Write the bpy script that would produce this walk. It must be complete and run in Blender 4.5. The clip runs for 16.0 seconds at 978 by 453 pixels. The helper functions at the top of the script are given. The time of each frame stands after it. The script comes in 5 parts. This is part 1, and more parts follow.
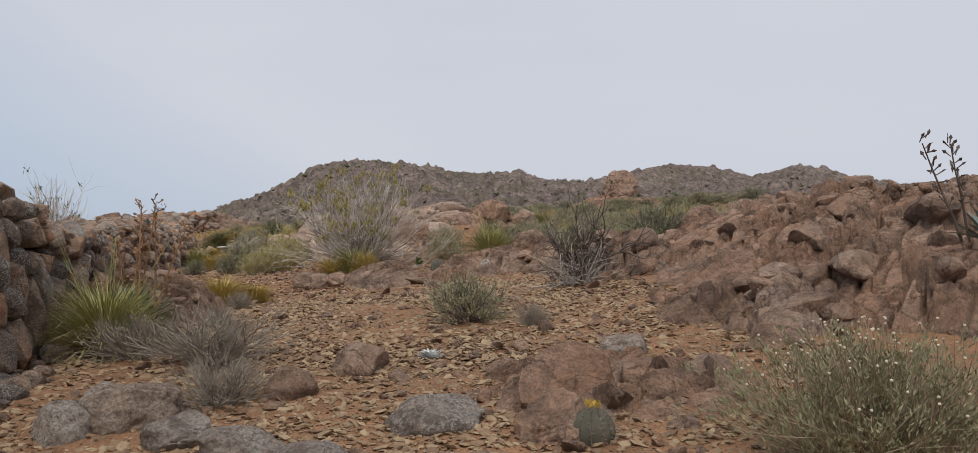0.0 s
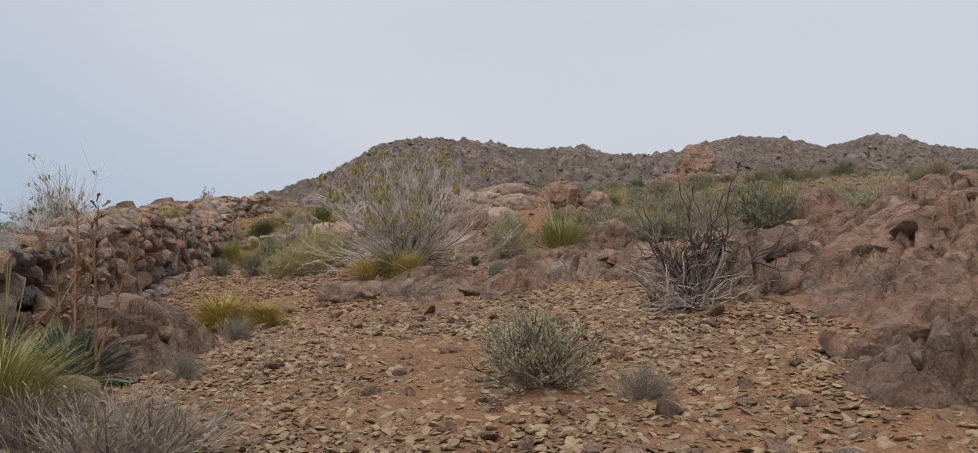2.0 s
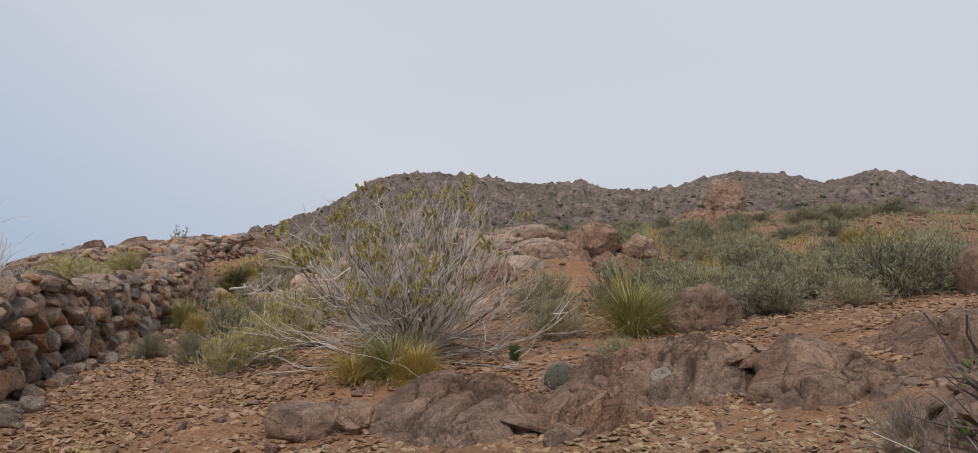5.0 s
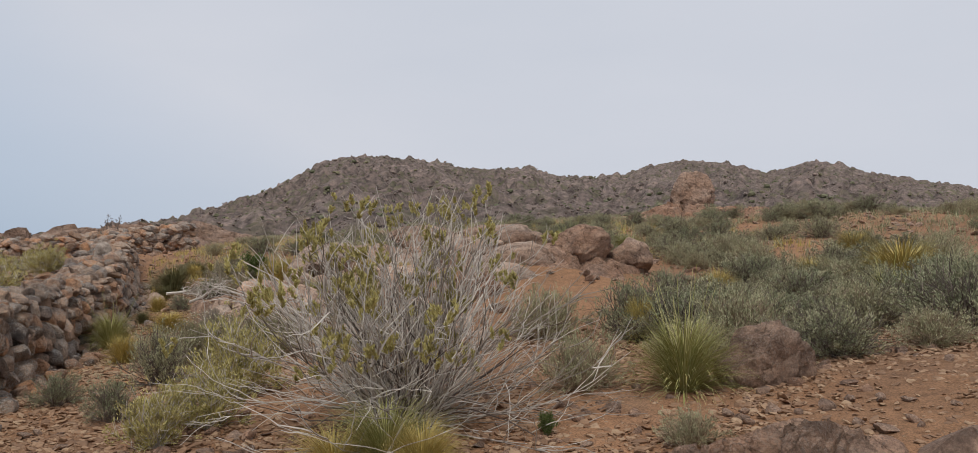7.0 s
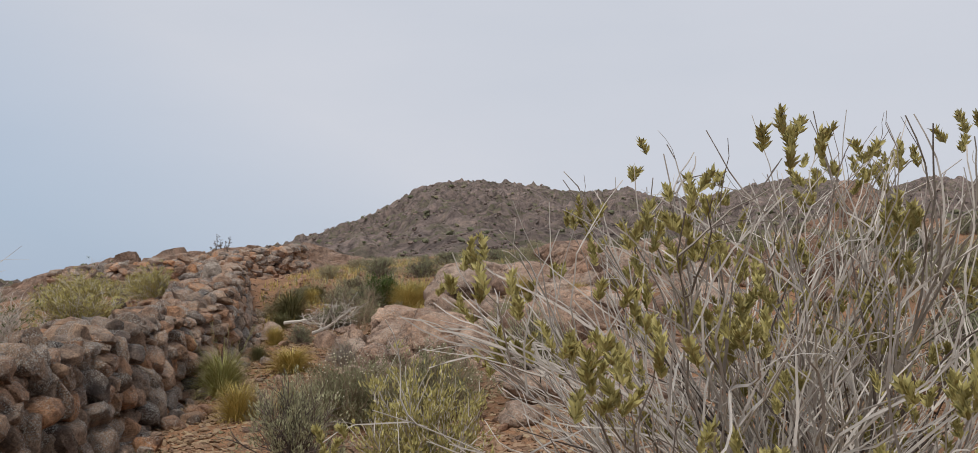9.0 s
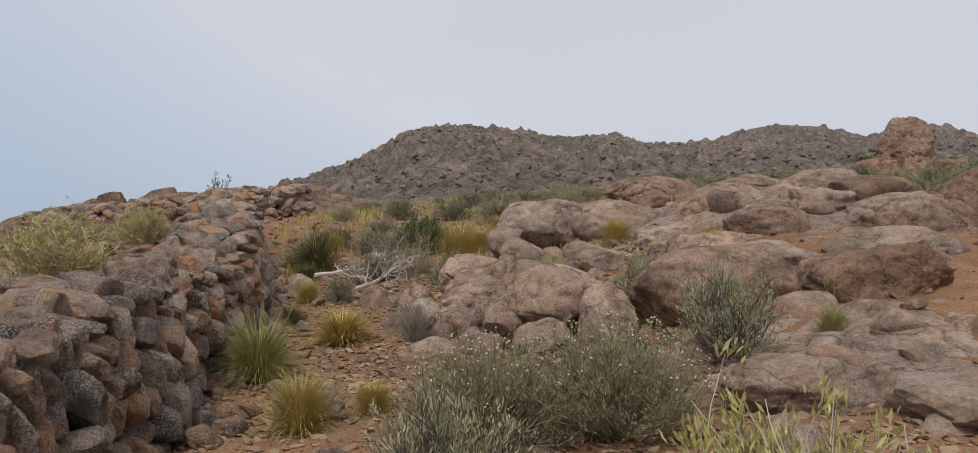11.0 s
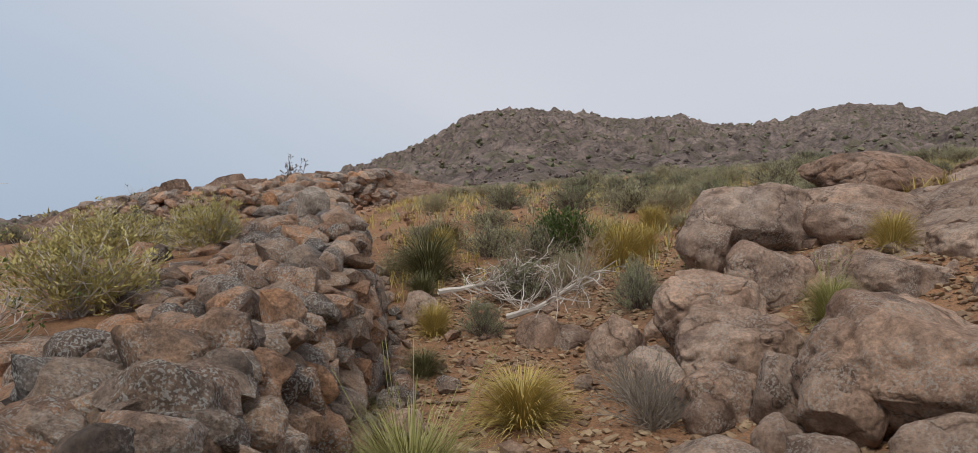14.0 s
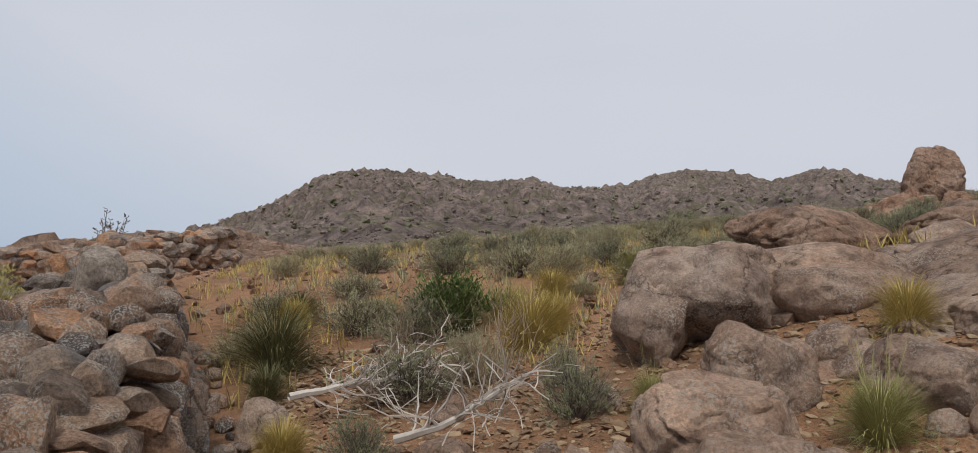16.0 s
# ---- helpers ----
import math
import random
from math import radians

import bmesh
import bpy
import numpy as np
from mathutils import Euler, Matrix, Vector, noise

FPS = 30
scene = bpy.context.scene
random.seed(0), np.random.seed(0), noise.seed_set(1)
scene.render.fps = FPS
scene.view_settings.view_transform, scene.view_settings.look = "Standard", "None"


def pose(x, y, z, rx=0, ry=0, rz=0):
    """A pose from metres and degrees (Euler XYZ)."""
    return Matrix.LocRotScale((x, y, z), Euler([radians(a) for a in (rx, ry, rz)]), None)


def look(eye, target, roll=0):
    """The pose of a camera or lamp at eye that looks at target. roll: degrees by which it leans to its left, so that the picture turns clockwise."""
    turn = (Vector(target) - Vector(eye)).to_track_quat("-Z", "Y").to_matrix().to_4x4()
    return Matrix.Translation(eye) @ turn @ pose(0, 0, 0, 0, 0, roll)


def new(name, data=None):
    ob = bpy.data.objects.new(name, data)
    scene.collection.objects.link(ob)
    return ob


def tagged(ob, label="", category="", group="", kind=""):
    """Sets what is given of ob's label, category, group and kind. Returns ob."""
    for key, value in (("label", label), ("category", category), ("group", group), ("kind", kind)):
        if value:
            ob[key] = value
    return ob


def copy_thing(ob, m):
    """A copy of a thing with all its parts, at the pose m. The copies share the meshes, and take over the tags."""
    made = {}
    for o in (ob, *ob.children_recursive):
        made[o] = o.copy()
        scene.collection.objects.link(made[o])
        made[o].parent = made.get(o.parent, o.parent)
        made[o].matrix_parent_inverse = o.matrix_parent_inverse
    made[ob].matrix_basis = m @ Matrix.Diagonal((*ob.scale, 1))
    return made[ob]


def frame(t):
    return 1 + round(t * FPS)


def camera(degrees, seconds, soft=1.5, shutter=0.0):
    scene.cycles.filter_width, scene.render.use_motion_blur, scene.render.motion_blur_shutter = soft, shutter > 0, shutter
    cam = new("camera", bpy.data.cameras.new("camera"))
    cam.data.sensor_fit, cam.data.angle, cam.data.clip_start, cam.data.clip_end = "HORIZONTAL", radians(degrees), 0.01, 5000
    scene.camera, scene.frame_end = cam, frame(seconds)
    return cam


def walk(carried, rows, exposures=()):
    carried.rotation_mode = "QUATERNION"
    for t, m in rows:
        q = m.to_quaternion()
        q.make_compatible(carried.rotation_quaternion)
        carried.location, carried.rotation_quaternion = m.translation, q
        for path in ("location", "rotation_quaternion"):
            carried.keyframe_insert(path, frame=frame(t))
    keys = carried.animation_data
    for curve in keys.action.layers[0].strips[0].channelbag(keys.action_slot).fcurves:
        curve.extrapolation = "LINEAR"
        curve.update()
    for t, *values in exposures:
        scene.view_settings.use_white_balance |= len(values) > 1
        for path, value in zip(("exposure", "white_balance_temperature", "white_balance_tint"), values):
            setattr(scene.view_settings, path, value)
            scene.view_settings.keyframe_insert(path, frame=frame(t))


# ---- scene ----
cam = camera(61.0, 16.0, 0.6)
PATH = [
    (0, (0.013, -0.276, 1.575), (0.362, 1.69, 1.691), 0.2),
    (0.5, (0.137, 0.381, 1.699), (0.384, 2.364, 1.781), 0.1),
    (1, (0.224, 1.054, 1.753), (0.453, 3.04, 1.806), 0.1),
    (1.5, (0.353, 1.737, 1.862), (0.55, 3.727, 1.918), -0.2),
    (2, (0.369, 2.345, 1.953), (0.566, 4.334, 2.012), -0.3),
    (2.5, (0.391, 2.985, 2.039), (0.543, 4.973, 2.194), -0.3),
    (3, (0.321, 3.698, 2.07), (0.436, 5.684, 2.271), -0.3),
    (3.5, (0.252, 4.397, 2.103), (0.329, 6.391, 2.234), 0.1),
    (4, (0.207, 5.13, 2.292), (0.268, 7.126, 2.404), 0.1),
    (4.5, (0.167, 5.702, 2.414), (0.27, 7.695, 2.551), 0.0),
    (5, (0.286, 6.338, 2.439), (0.491, 8.322, 2.581), -0.2),
    (5.2, (0.325, 6.558, 2.567), (0.585, 8.535, 2.714), -0.2),
    (7.3, (-0.259, 8.91, 2.897), (0.073, 10.878, 3.000), 0.3),
    (7.5, (-0.394, 9.296, 2.875), (-0.139, 11.269, 3.062), 0.3),
    (8, (-0.536, 10.087, 2.936), (-0.359, 12.071, 3.121), 0.5),
    (8.5, (-0.721, 10.921, 2.947), (-0.549, 12.907, 3.119), 0.6),
    (9, (-0.979, 11.764, 2.883), (-0.874, 13.754, 3.045), -0.0),
    (9.5, (-1.249, 12.54, 2.82), (-1.153, 14.535, 2.916), -0.4),
    (9.7, (-1.367, 12.869, 2.802), (-1.315, 14.863, 2.942), -0.4),
    (11.8, (-2.536, 15.63, 2.93), (-2.348, 17.621, 2.909), 0.5),
    (12, (-2.598, 15.871, 2.913), (-2.425, 17.863, 2.908), 0.5),
    (12.5, (-2.798, 16.404, 2.954), (-2.707, 18.402, 2.944), 0.3),
    (13, (-2.985, 16.943, 2.991), (-3.04, 18.942, 2.976), 0.3),
    (13.5, (-3.09, 17.508, 3.042), (-3.232, 19.503, 3.038), -0.1),
    (14, (-3.253, 18.074, 3.063), (-3.253, 20.074, 3.057), -0.1),
    (14.5, (-3.292, 18.661, 3.09), (-3.249, 20.657, 3.196), -0.0),
    (15, (-3.402, 19.233, 3.122), (-3.273, 21.223, 3.264), -0.1),
    (15.5, (-3.41, 19.785, 3.135), (-3.172, 21.764, 3.295), -0.2),
    (16, (-3.396, 20.352, 3.155), (-3.049, 22.316, 3.294), -0.6),
]
walk(cam, [(t, look(eye, target, roll)) for t, eye, target, roll in PATH])

# ---- light ----
world = bpy.data.worlds.new("overcast")
scene.world = world
world.use_nodes = True
wn, wl = world.node_tree.nodes, world.node_tree.links
wn.clear()
w_out = wn.new("ShaderNodeOutputWorld")
w_bg = wn.new("ShaderNodeBackground")
w_sky = wn.new("ShaderNodeTexSky")
w_sky.sky_type, w_sky.sun_disc = "NISHITA", False
w_sky.sun_elevation, w_sky.sun_rotation = radians(60), radians(215)
w_sky.air_density, w_sky.dust_density = 1.2, 2.5
w_gain = wn.new("ShaderNodeVectorMath")
w_gain.operation, w_gain.inputs[3].default_value = "SCALE", 0.10
w_co = wn.new("ShaderNodeTexCoord")
w_map = wn.new("ShaderNodeMapping")
w_map.inputs["Scale"].default_value = (1.0, 1.0, 3.2)
w_noise = wn.new("ShaderNodeTexNoise")
w_noise.inputs["Scale"].default_value, w_noise.inputs["Detail"].default_value = 1.6, 5
w_ramp = wn.new("ShaderNodeValToRGB")
w_ramp.color_ramp.elements[0].position, w_ramp.color_ramp.elements[0].color = 0.30, (0.560, 0.598, 0.675, 1)
w_ramp.color_ramp.elements[1].position, w_ramp.color_ramp.elements[1].color = 0.72, (0.625, 0.648, 0.715, 1)
w_sep = wn.new("ShaderNodeSeparateXYZ")
w_thin = wn.new("ShaderNodeMath")          # the cloud sheet thins towards the low western sky
w_thin.operation = "MULTIPLY_ADD"
w_thin.inputs[1].default_value, w_thin.inputs[2].default_value = 1.15, 0.70
w_low = wn.new("ShaderNodeMath")
w_low.operation = "MULTIPLY_ADD"
w_low.inputs[1].default_value = 2.2
w_clip = wn.new("ShaderNodeClamp")
w_clip.inputs["Min"].default_value, w_clip.inputs["Max"].default_value = 0.36, 0.98
w_mix = wn.new("ShaderNodeMix")
w_mix.data_type = "RGBA"
wl.new(w_co.outputs["Generated"], w_map.inputs["Vector"])
wl.new(w_map.outputs["Vector"], w_noise.inputs["Vector"])
wl.new(w_noise.outputs["Fac"], w_ramp.inputs["Fac"])
wl.new(w_co.outputs["Generated"], w_sep.inputs[0])
wl.new(w_sep.outputs["X"], w_thin.inputs[0])
wl.new(w_sep.outputs["Z"], w_low.inputs[0])
wl.new(w_thin.outputs[0], w_low.inputs[2])
wl.new(w_low.outputs[0], w_clip.inputs["Value"])
wl.new(w_clip.outputs[0], w_mix.inputs["Factor"])
wl.new(w_sky.outputs[0], w_gain.inputs[0])
w_blue = wn.new("ShaderNodeMix")
w_blue.data_type = "RGBA"
w_blue.inputs["Factor"].default_value = 0.8
w_blue.inputs["B"].default_value = (0.335, 0.475, 0.665, 1)
wl.new(w_gain.outputs[0], w_blue.inputs["A"])
wl.new(w_blue.outputs["Result"], w_mix.inputs["A"])
wl.new(w_ramp.outputs[0], w_mix.inputs["B"])
wl.new(w_mix.outputs["Result"], w_bg.inputs["Color"])
wl.new(w_bg.outputs[0], w_out.inputs["Surface"])
w_bg.inputs["Strength"].default_value = 1.0

sun = new("sun", bpy.data.lights.new("sun", "SUN"))
sun.data.energy, sun.data.angle, sun.data.color = 1.75, radians(14), (1.0, 0.96, 0.90)
sun.matrix_world = look((-5, -8, 24), (0, 8, 0))


# ---- materials ----
def nodes_of(name):
    m = bpy.data.materials.new(name)
    m.use_nodes = True
    t = m.node_tree
    return m, t, t.nodes["Principled BSDF"]


def node(t, kind, **inputs):
    n = t.nodes.new(kind)
    for key, value in inputs.items():
        n.inputs[key.replace("_", " ")].default_value = value
    return n


def tuple_coord(t, where):
    """Texture coordinates: metres in the world, or the object's own."""
    if where == "Place":
        return t.nodes.new("ShaderNodeNewGeometry").outputs["Position"]
    return t.nodes.new("ShaderNodeTexCoord").outputs[where]


def noise_of(t, scale, detail=6.0, rough=0.6, where="Object", stretch=None, per_piece=0.0):
    src = tuple_coord(t, where)
    if stretch:
        mp = t.nodes.new("ShaderNodeMapping")
        mp.inputs["Scale"].default_value = stretch
        t.links.new(src, mp.inputs["Vector"])
        src = mp.outputs[0]
    if per_piece:
        info = t.nodes.new("ShaderNodeObjectInfo")
        mul = node(t, "ShaderNodeMath")
        mul.operation, mul.inputs[1].default_value = "MULTIPLY", per_piece
        add = t.nodes.new("ShaderNodeVectorMath")
        t.links.new(info.outputs["Random"], mul.inputs[0])
        t.links.new(src, add.inputs[0])
        t.links.new(mul.outputs[0], add.inputs[1])
        src = add.outputs[0]
    n = node(t, "ShaderNodeTexNoise", Scale=scale, Detail=detail, Roughness=rough)
    t.links.new(src, n.inputs["Vector"])
    return n.outputs["Fac"]


def ramp(t, fac, stops):
    r = t.nodes.new("ShaderNodeValToRGB")
    els = r.color_ramp.elements
    while len(els) < len(stops):
        els.new(0.5)
    for e, (p, c) in zip(els, stops):
        e.position, e.color = p, (*c, 1) if len(c) == 3 else c
    t.links.new(fac, r.inputs["Fac"])
    return r.outputs["Color"]


def blend(t, fac, a, b, how="MIX"):
    m = t.nodes.new("ShaderNodeMix")
    m.data_type, m.blend_type = "RGBA", how
    for value, key in ((fac, "Factor"), (a, "A"), (b, "B")):
        if isinstance(value, (float, int)):
            m.inputs[key].default_value = value
        elif isinstance(value, tuple):
            m.inputs[key].default_value = (*value, 1)
        else:
            t.links.new(value, m.inputs[key])
    return m.outputs["Result"]


def piece_random(t):
    """A number for each object and each loose piece of a mesh."""
    info, geo = t.nodes.new("ShaderNodeObjectInfo"), t.nodes.new("ShaderNodeNewGeometry")
    add, wrap = t.nodes.new("ShaderNodeMath"), t.nodes.new("ShaderNodeMath")
    wrap.operation = "FRACT"
    t.links.new(info.outputs["Random"], add.inputs[0])
    t.links.new(geo.outputs["Random Per Island"], add.inputs[1])
    t.links.new(add.outputs[0], wrap.inputs[0])
    return wrap.outputs[0]


def bump(t, shader, heights):
    last = None
    for fac, strength, dist in heights:
        b = node(t, "ShaderNodeBump", Strength=strength, Distance=dist)
        t.links.new(fac, b.inputs["Height"])
        if last:
            t.links.new(last, b.inputs["Normal"])
        last = b.outputs["Normal"]
    t.links.new(last, shader.inputs["Normal"])


def noise_color(t, scale, where):
    n = node(t, "ShaderNodeTexNoise", Scale=scale, Detail=4.0)
    t.links.new(tuple_coord(t, where), n.inputs["Vector"])
    return n.outputs["Color"]


def split_height(t, split):
    return ramp(t, split.outputs["Distance"], [(0.0, (0, 0, 0)), (0.06, (1, 1, 1))])


def rock_material(name, stops, dark, pale, lichen=0.35, scale=1.0, where="Place", vary=0.3, crack=1.1, line_depth=0.45, speck=45.0, relief=0.11, grit=0.8):
    """Weathered rock: broad tone, mineral grain, dark varnish, pale lichen spots, cracks."""
    m, t, bsdf = nodes_of(name)
    broad = noise_of(t, 1.1 * scale, 5, 0.6, where, per_piece=37.0)
    col = ramp(t, broad, stops)
    if vary > 0:
        tint = ramp(t, piece_random(t), [(0.0, (0.62, 0.58, 0.58)), (0.12, (1.22, 0.90, 0.66)), (0.30, (1.05, 0.92, 0.84)), (0.45, (0.82, 0.86, 0.90)), (0.60, (1.12, 1.0, 0.90)), (0.74, (0.66, 0.69, 0.74)), (0.86, (0.36, 0.36, 0.39)), (1.0, (1.3, 1.2, 1.1))])
        col = blend(t, vary, col, tint, "MULTIPLY")
    grain = noise_of(t, 48 * scale, 4, 0.75, where)
    col = blend(t, grit, col, ramp(t, grain, [(0.30, (0.30, 0.29, 0.29)), (0.5, (1, 1, 1)), (0.70, (1.65, 1.6, 1.55))]), "MULTIPLY")
    blot = noise_of(t, 11 * scale, 5, 0.7, where, per_piece=19.0)
    col = blend(t, 0.7, col, ramp(t, blot, [(0.32, (0.50, 0.47, 0.46)), (0.5, (1, 1, 1)), (0.68, (1.35, 1.32, 1.28))]), "MULTIPLY")
    cell = t.nodes.new("ShaderNodeTexVoronoi")
    cell.inputs["Scale"].default_value = crack * 1.6 * scale
    t.links.new(blend(t, 0.3, tuple_coord(t, where), noise_color(t, 2.0 * scale, where)), cell.inputs["Vector"])
    tone = t.nodes.new("ShaderNodeSeparateColor")
    t.links.new(cell.outputs["Color"], tone.inputs[0])
    col = blend(t, 0.8 * line_depth, col, ramp(t, tone.outputs[0], [(0.0, (0.66, 0.62, 0.60)), (0.5, (1.0, 0.98, 0.96)), (1.0, (1.28, 1.25, 1.2))]), "MULTIPLY")
    warp = blend(t, 0.42, tuple_coord(t, where), noise_color(t, 3.0 * scale, where))
    split = t.nodes.new("ShaderNodeTexVoronoi")
    split.feature = "DISTANCE_TO_EDGE"
    split.inputs["Scale"].default_value = crack * scale
    t.links.new(warp, split.inputs["Vector"])
    line = ramp(t, split.outputs["Distance"], [(0.0, (0.25, 0.22, 0.20)), (0.012, (0.8, 0.78, 0.77)), (0.03, (1, 1, 1))])
    col = blend(t, line_depth, col, line, "MULTIPLY")
    stain = noise_of(t, 3.2 * scale, 7, 0.65, where, per_piece=11.0)
    col = blend(t, ramp(t, stain, [(0.50, (0, 0, 0)), (0.66, (0.75, 0.75, 0.75))]), col, dark)
    spots = noise_of(t, speck * scale, 3, 0.6, where, per_piece=5.0)
    patch = noise_of(t, 2.6 * scale, 4, 0.6, where, per_piece=3.0)
    both = blend(t, 1.0, ramp(t, spots, [(0.52, (0, 0, 0)), (0.56, (1, 1, 1))]), ramp(t, patch, [(0.44, (0, 0, 0)), (0.54, (1, 1, 1))]), "MULTIPLY")
    keep = blend(t, lichen, (0.0, 0.0, 0.0), both)
    col = blend(t, keep, col, pale)
    t.links.new(col, bsdf.inputs["Base Color"])
    bsdf.inputs["Roughness"].default_value = 0.93
    bsdf.inputs["Specular IOR Level"].default_value = 0.2
    bump(t, bsdf, [(split_height(t, split), line_depth, 0.03), (noise_of(t, 5 * scale, 10, 0.72, where, per_piece=7.0), 1.0, relief / scale), (grain, 0.9, 0.016)])
    return m


RED = [(0.25, (0.26, 0.158, 0.108)), (0.45, (0.365, 0.238, 0.168)), (0.60, (0.44, 0.31, 0.235)), (0.78, (0.35, 0.268, 0.215))]
TAN = [(0.25, (0.325, 0.212, 0.154)), (0.45, (0.46, 0.322, 0.238)), (0.62, (0.54, 0.402, 0.315)), (0.80, (0.42, 0.332, 0.27))]
WALL = [(0.22, (0.225, 0.18, 0.152)), (0.40, (0.385, 0.268, 0.19)), (0.55, (0.435, 0.316, 0.234)), (0.70, (0.335, 0.305, 0.278)), (0.85, (0.50, 0.41, 0.34))]
rock_red = rock_material("red_brown_rock", RED, (0.13, 0.085, 0.065), (0.50, 0.43, 0.36), 0.20, crack=3.0, line_depth=0.7, grit=0.5)
rock_tan = rock_material("tan_granite", TAN, (0.145, 0.095, 0.072), (0.52, 0.46, 0.39), 0.6, crack=1.4, line_depth=0.8, relief=0.085, speck=60.0, grit=0.5)
rock_wall = rock_material("dry_stone", WALL, (0.075, 0.065, 0.062), (0.62, 0.60, 0.54), 0.62, 1.2, vary=1.0, line_depth=0.0, speck=75.0, grit=0.7)
rock_grey = rock_material("lichen_grey_rock", [(0.3, (0.33, 0.27, 0.22)), (0.5, (0.44, 0.375, 0.32)), (0.75, (0.50, 0.44, 0.385))], (0.22, 0.165, 0.13), (0.52, 0.50, 0.45), 0.6)
rock_pale = rock_material("pale_stone", [(0.3, (0.42, 0.36, 0.30)), (0.7, (0.55, 0.48, 0.41))], (0.26, 0.2, 0.16), (0.6, 0.56, 0.5), 0.2)
# rubble colour kept very dark to paint the shade in gaps and hollows
gap_shade = rock_material("rubble_painted_shade", [(0.3, (0.07, 0.054, 0.045)), (0.7, (0.12, 0.088, 0.07))], (0.07, 0.05, 0.04), (0.2, 0.17, 0.14), 0.2)


def soil_material():
    m, t, bsdf = nodes_of("stony_soil")
    broad = noise_of(t, 0.35, 6, 0.6)
    col = ramp(t, broad, [(0.30, (0.205, 0.120, 0.074)), (0.48, (0.285, 0.158, 0.088)), (0.62, (0.34, 0.188, 0.104)), (0.78, (0.25, 0.165, 0.112))])
    mid = noise_of(t, 6, 8, 0.7)
    col = blend(t, 0.7, col, ramp(t, mid, [(0.30, (0.55, 0.52, 0.50)), (0.5, (1, 1, 1)), (0.70, (1.35, 1.3, 1.25))]), "MULTIPLY")
    fine = noise_of(t, 60, 4, 0.75)
    col = blend(t, 0.9, col, ramp(t, fine, [(0.32, (0.4, 0.38, 0.36)), (0.5, (1, 1, 1)), (0.7, (1.5, 1.45, 1.4))]), "MULTIPLY")
    t.links.new(col, bsdf.inputs["Base Color"])
    bsdf.inputs["Roughness"].default_value = 0.96
    bsdf.inputs["Specular IOR Level"].default_value = 0.15
    bump(t, bsdf, [(mid, 0.8, 0.05), (fine, 0.6, 0.012)])
    return m


soil = soil_material()


def hill_material():
    """Far slope: bare rubble and rock with a thin cover of grey-green scrub."""
    m, t, bsdf = nodes_of("scrubby_hillside")
    col = ramp(t, noise_of(t, 0.035, 7, 0.65), [(0.30, (0.130, 0.102, 0.090)), (0.48, (0.190, 0.148, 0.130)), (0.62, (0.245, 0.192, 0.170)), (0.78, (0.165, 0.135, 0.122))])
    rub = noise_of(t, 0.42, 8, 0.72)
    col = blend(t, 0.8, col, ramp(t, rub, [(0.36, (0.30, 0.29, 0.29)), (0.5, (1, 1, 1)), (0.64, (1.75, 1.66, 1.56))]), "MULTIPLY")
    scrub = blend(t, 1.0, ramp(t, noise_of(t, 0.30, 6, 0.7), [(0.50, (0, 0, 0)), (0.57, (1, 1, 1))]), ramp(t, noise_of(t, 0.022, 4, 0.6), [(0.40, (0.10, 0.10, 0.10)), (0.62, (0.7, 0.7, 0.7))]), "MULTIPLY")
    col = blend(t, scrub, col, (0.135, 0.135, 0.068))
    t.links.new(col, bsdf.inputs["Base Color"])
    bsdf.inputs["Roughness"].default_value = 0.97
    bsdf.inputs["Specular IOR Level"].default_value = 0.1
    bump(t, bsdf, [(rub, 0.9, 1.2), (noise_of(t, 1.6, 5, 0.7), 0.6, 0.3)])
    return m


hill_mat = hill_material()


def plant_material(name, a, b, c=None, scale=9.0):
    m, t, bsdf = nodes_of(name)
    col = ramp(t, piece_random(t), [(0.0, a), (0.55, b), (1.0, c or a)])
    col = blend(t, 0.5, col, ramp(t, noise_of(t, scale, 3, 0.6), [(0.3, (0.6, 0.6, 0.6)), (0.7, (1.3, 1.3, 1.3))]), "MULTIPLY")
    t.links.new(col, bsdf.inputs["Base Color"])
    bsdf.inputs["Roughness"].default_value = 0.8
    bsdf.inputs["Specular IOR Level"].default_value = 0.2
    return m


twig_pale = plant_material("weathered_grey_twig", (0.52, 0.46, 0.40), (0.63, 0.57, 0.50), (0.33, 0.28, 0.24))
twig_grey = plant_material("grey_brown_twig", (0.25, 0.21, 0.17), (0.34, 0.29, 0.24), (0.19, 0.155, 0.12))
# dark bark, and wood darkened to paint shade within shrubs
twig_dark = plant_material("dark_bark_and_shade", (0.085, 0.065, 0.055), (0.15, 0.115, 0.095), (0.24, 0.19, 0.16))
twig_brown = plant_material("dry_brown_stem", (0.28, 0.20, 0.13), (0.36, 0.28, 0.19), (0.20, 0.15, 0.10))
leaf_yellow = plant_material("yellow_green_leaf", (0.40, 0.345, 0.12), (0.53, 0.455, 0.19), (0.27, 0.235, 0.08))
leaf_grey = plant_material("grey_green_leaf", (0.335, 0.32, 0.185), (0.45, 0.425, 0.26), (0.24, 0.235, 0.13))
leaf_sage = plant_material("sage_leaf", (0.25, 0.24, 0.13), (0.34, 0.32, 0.19), (0.19, 0.185, 0.095))
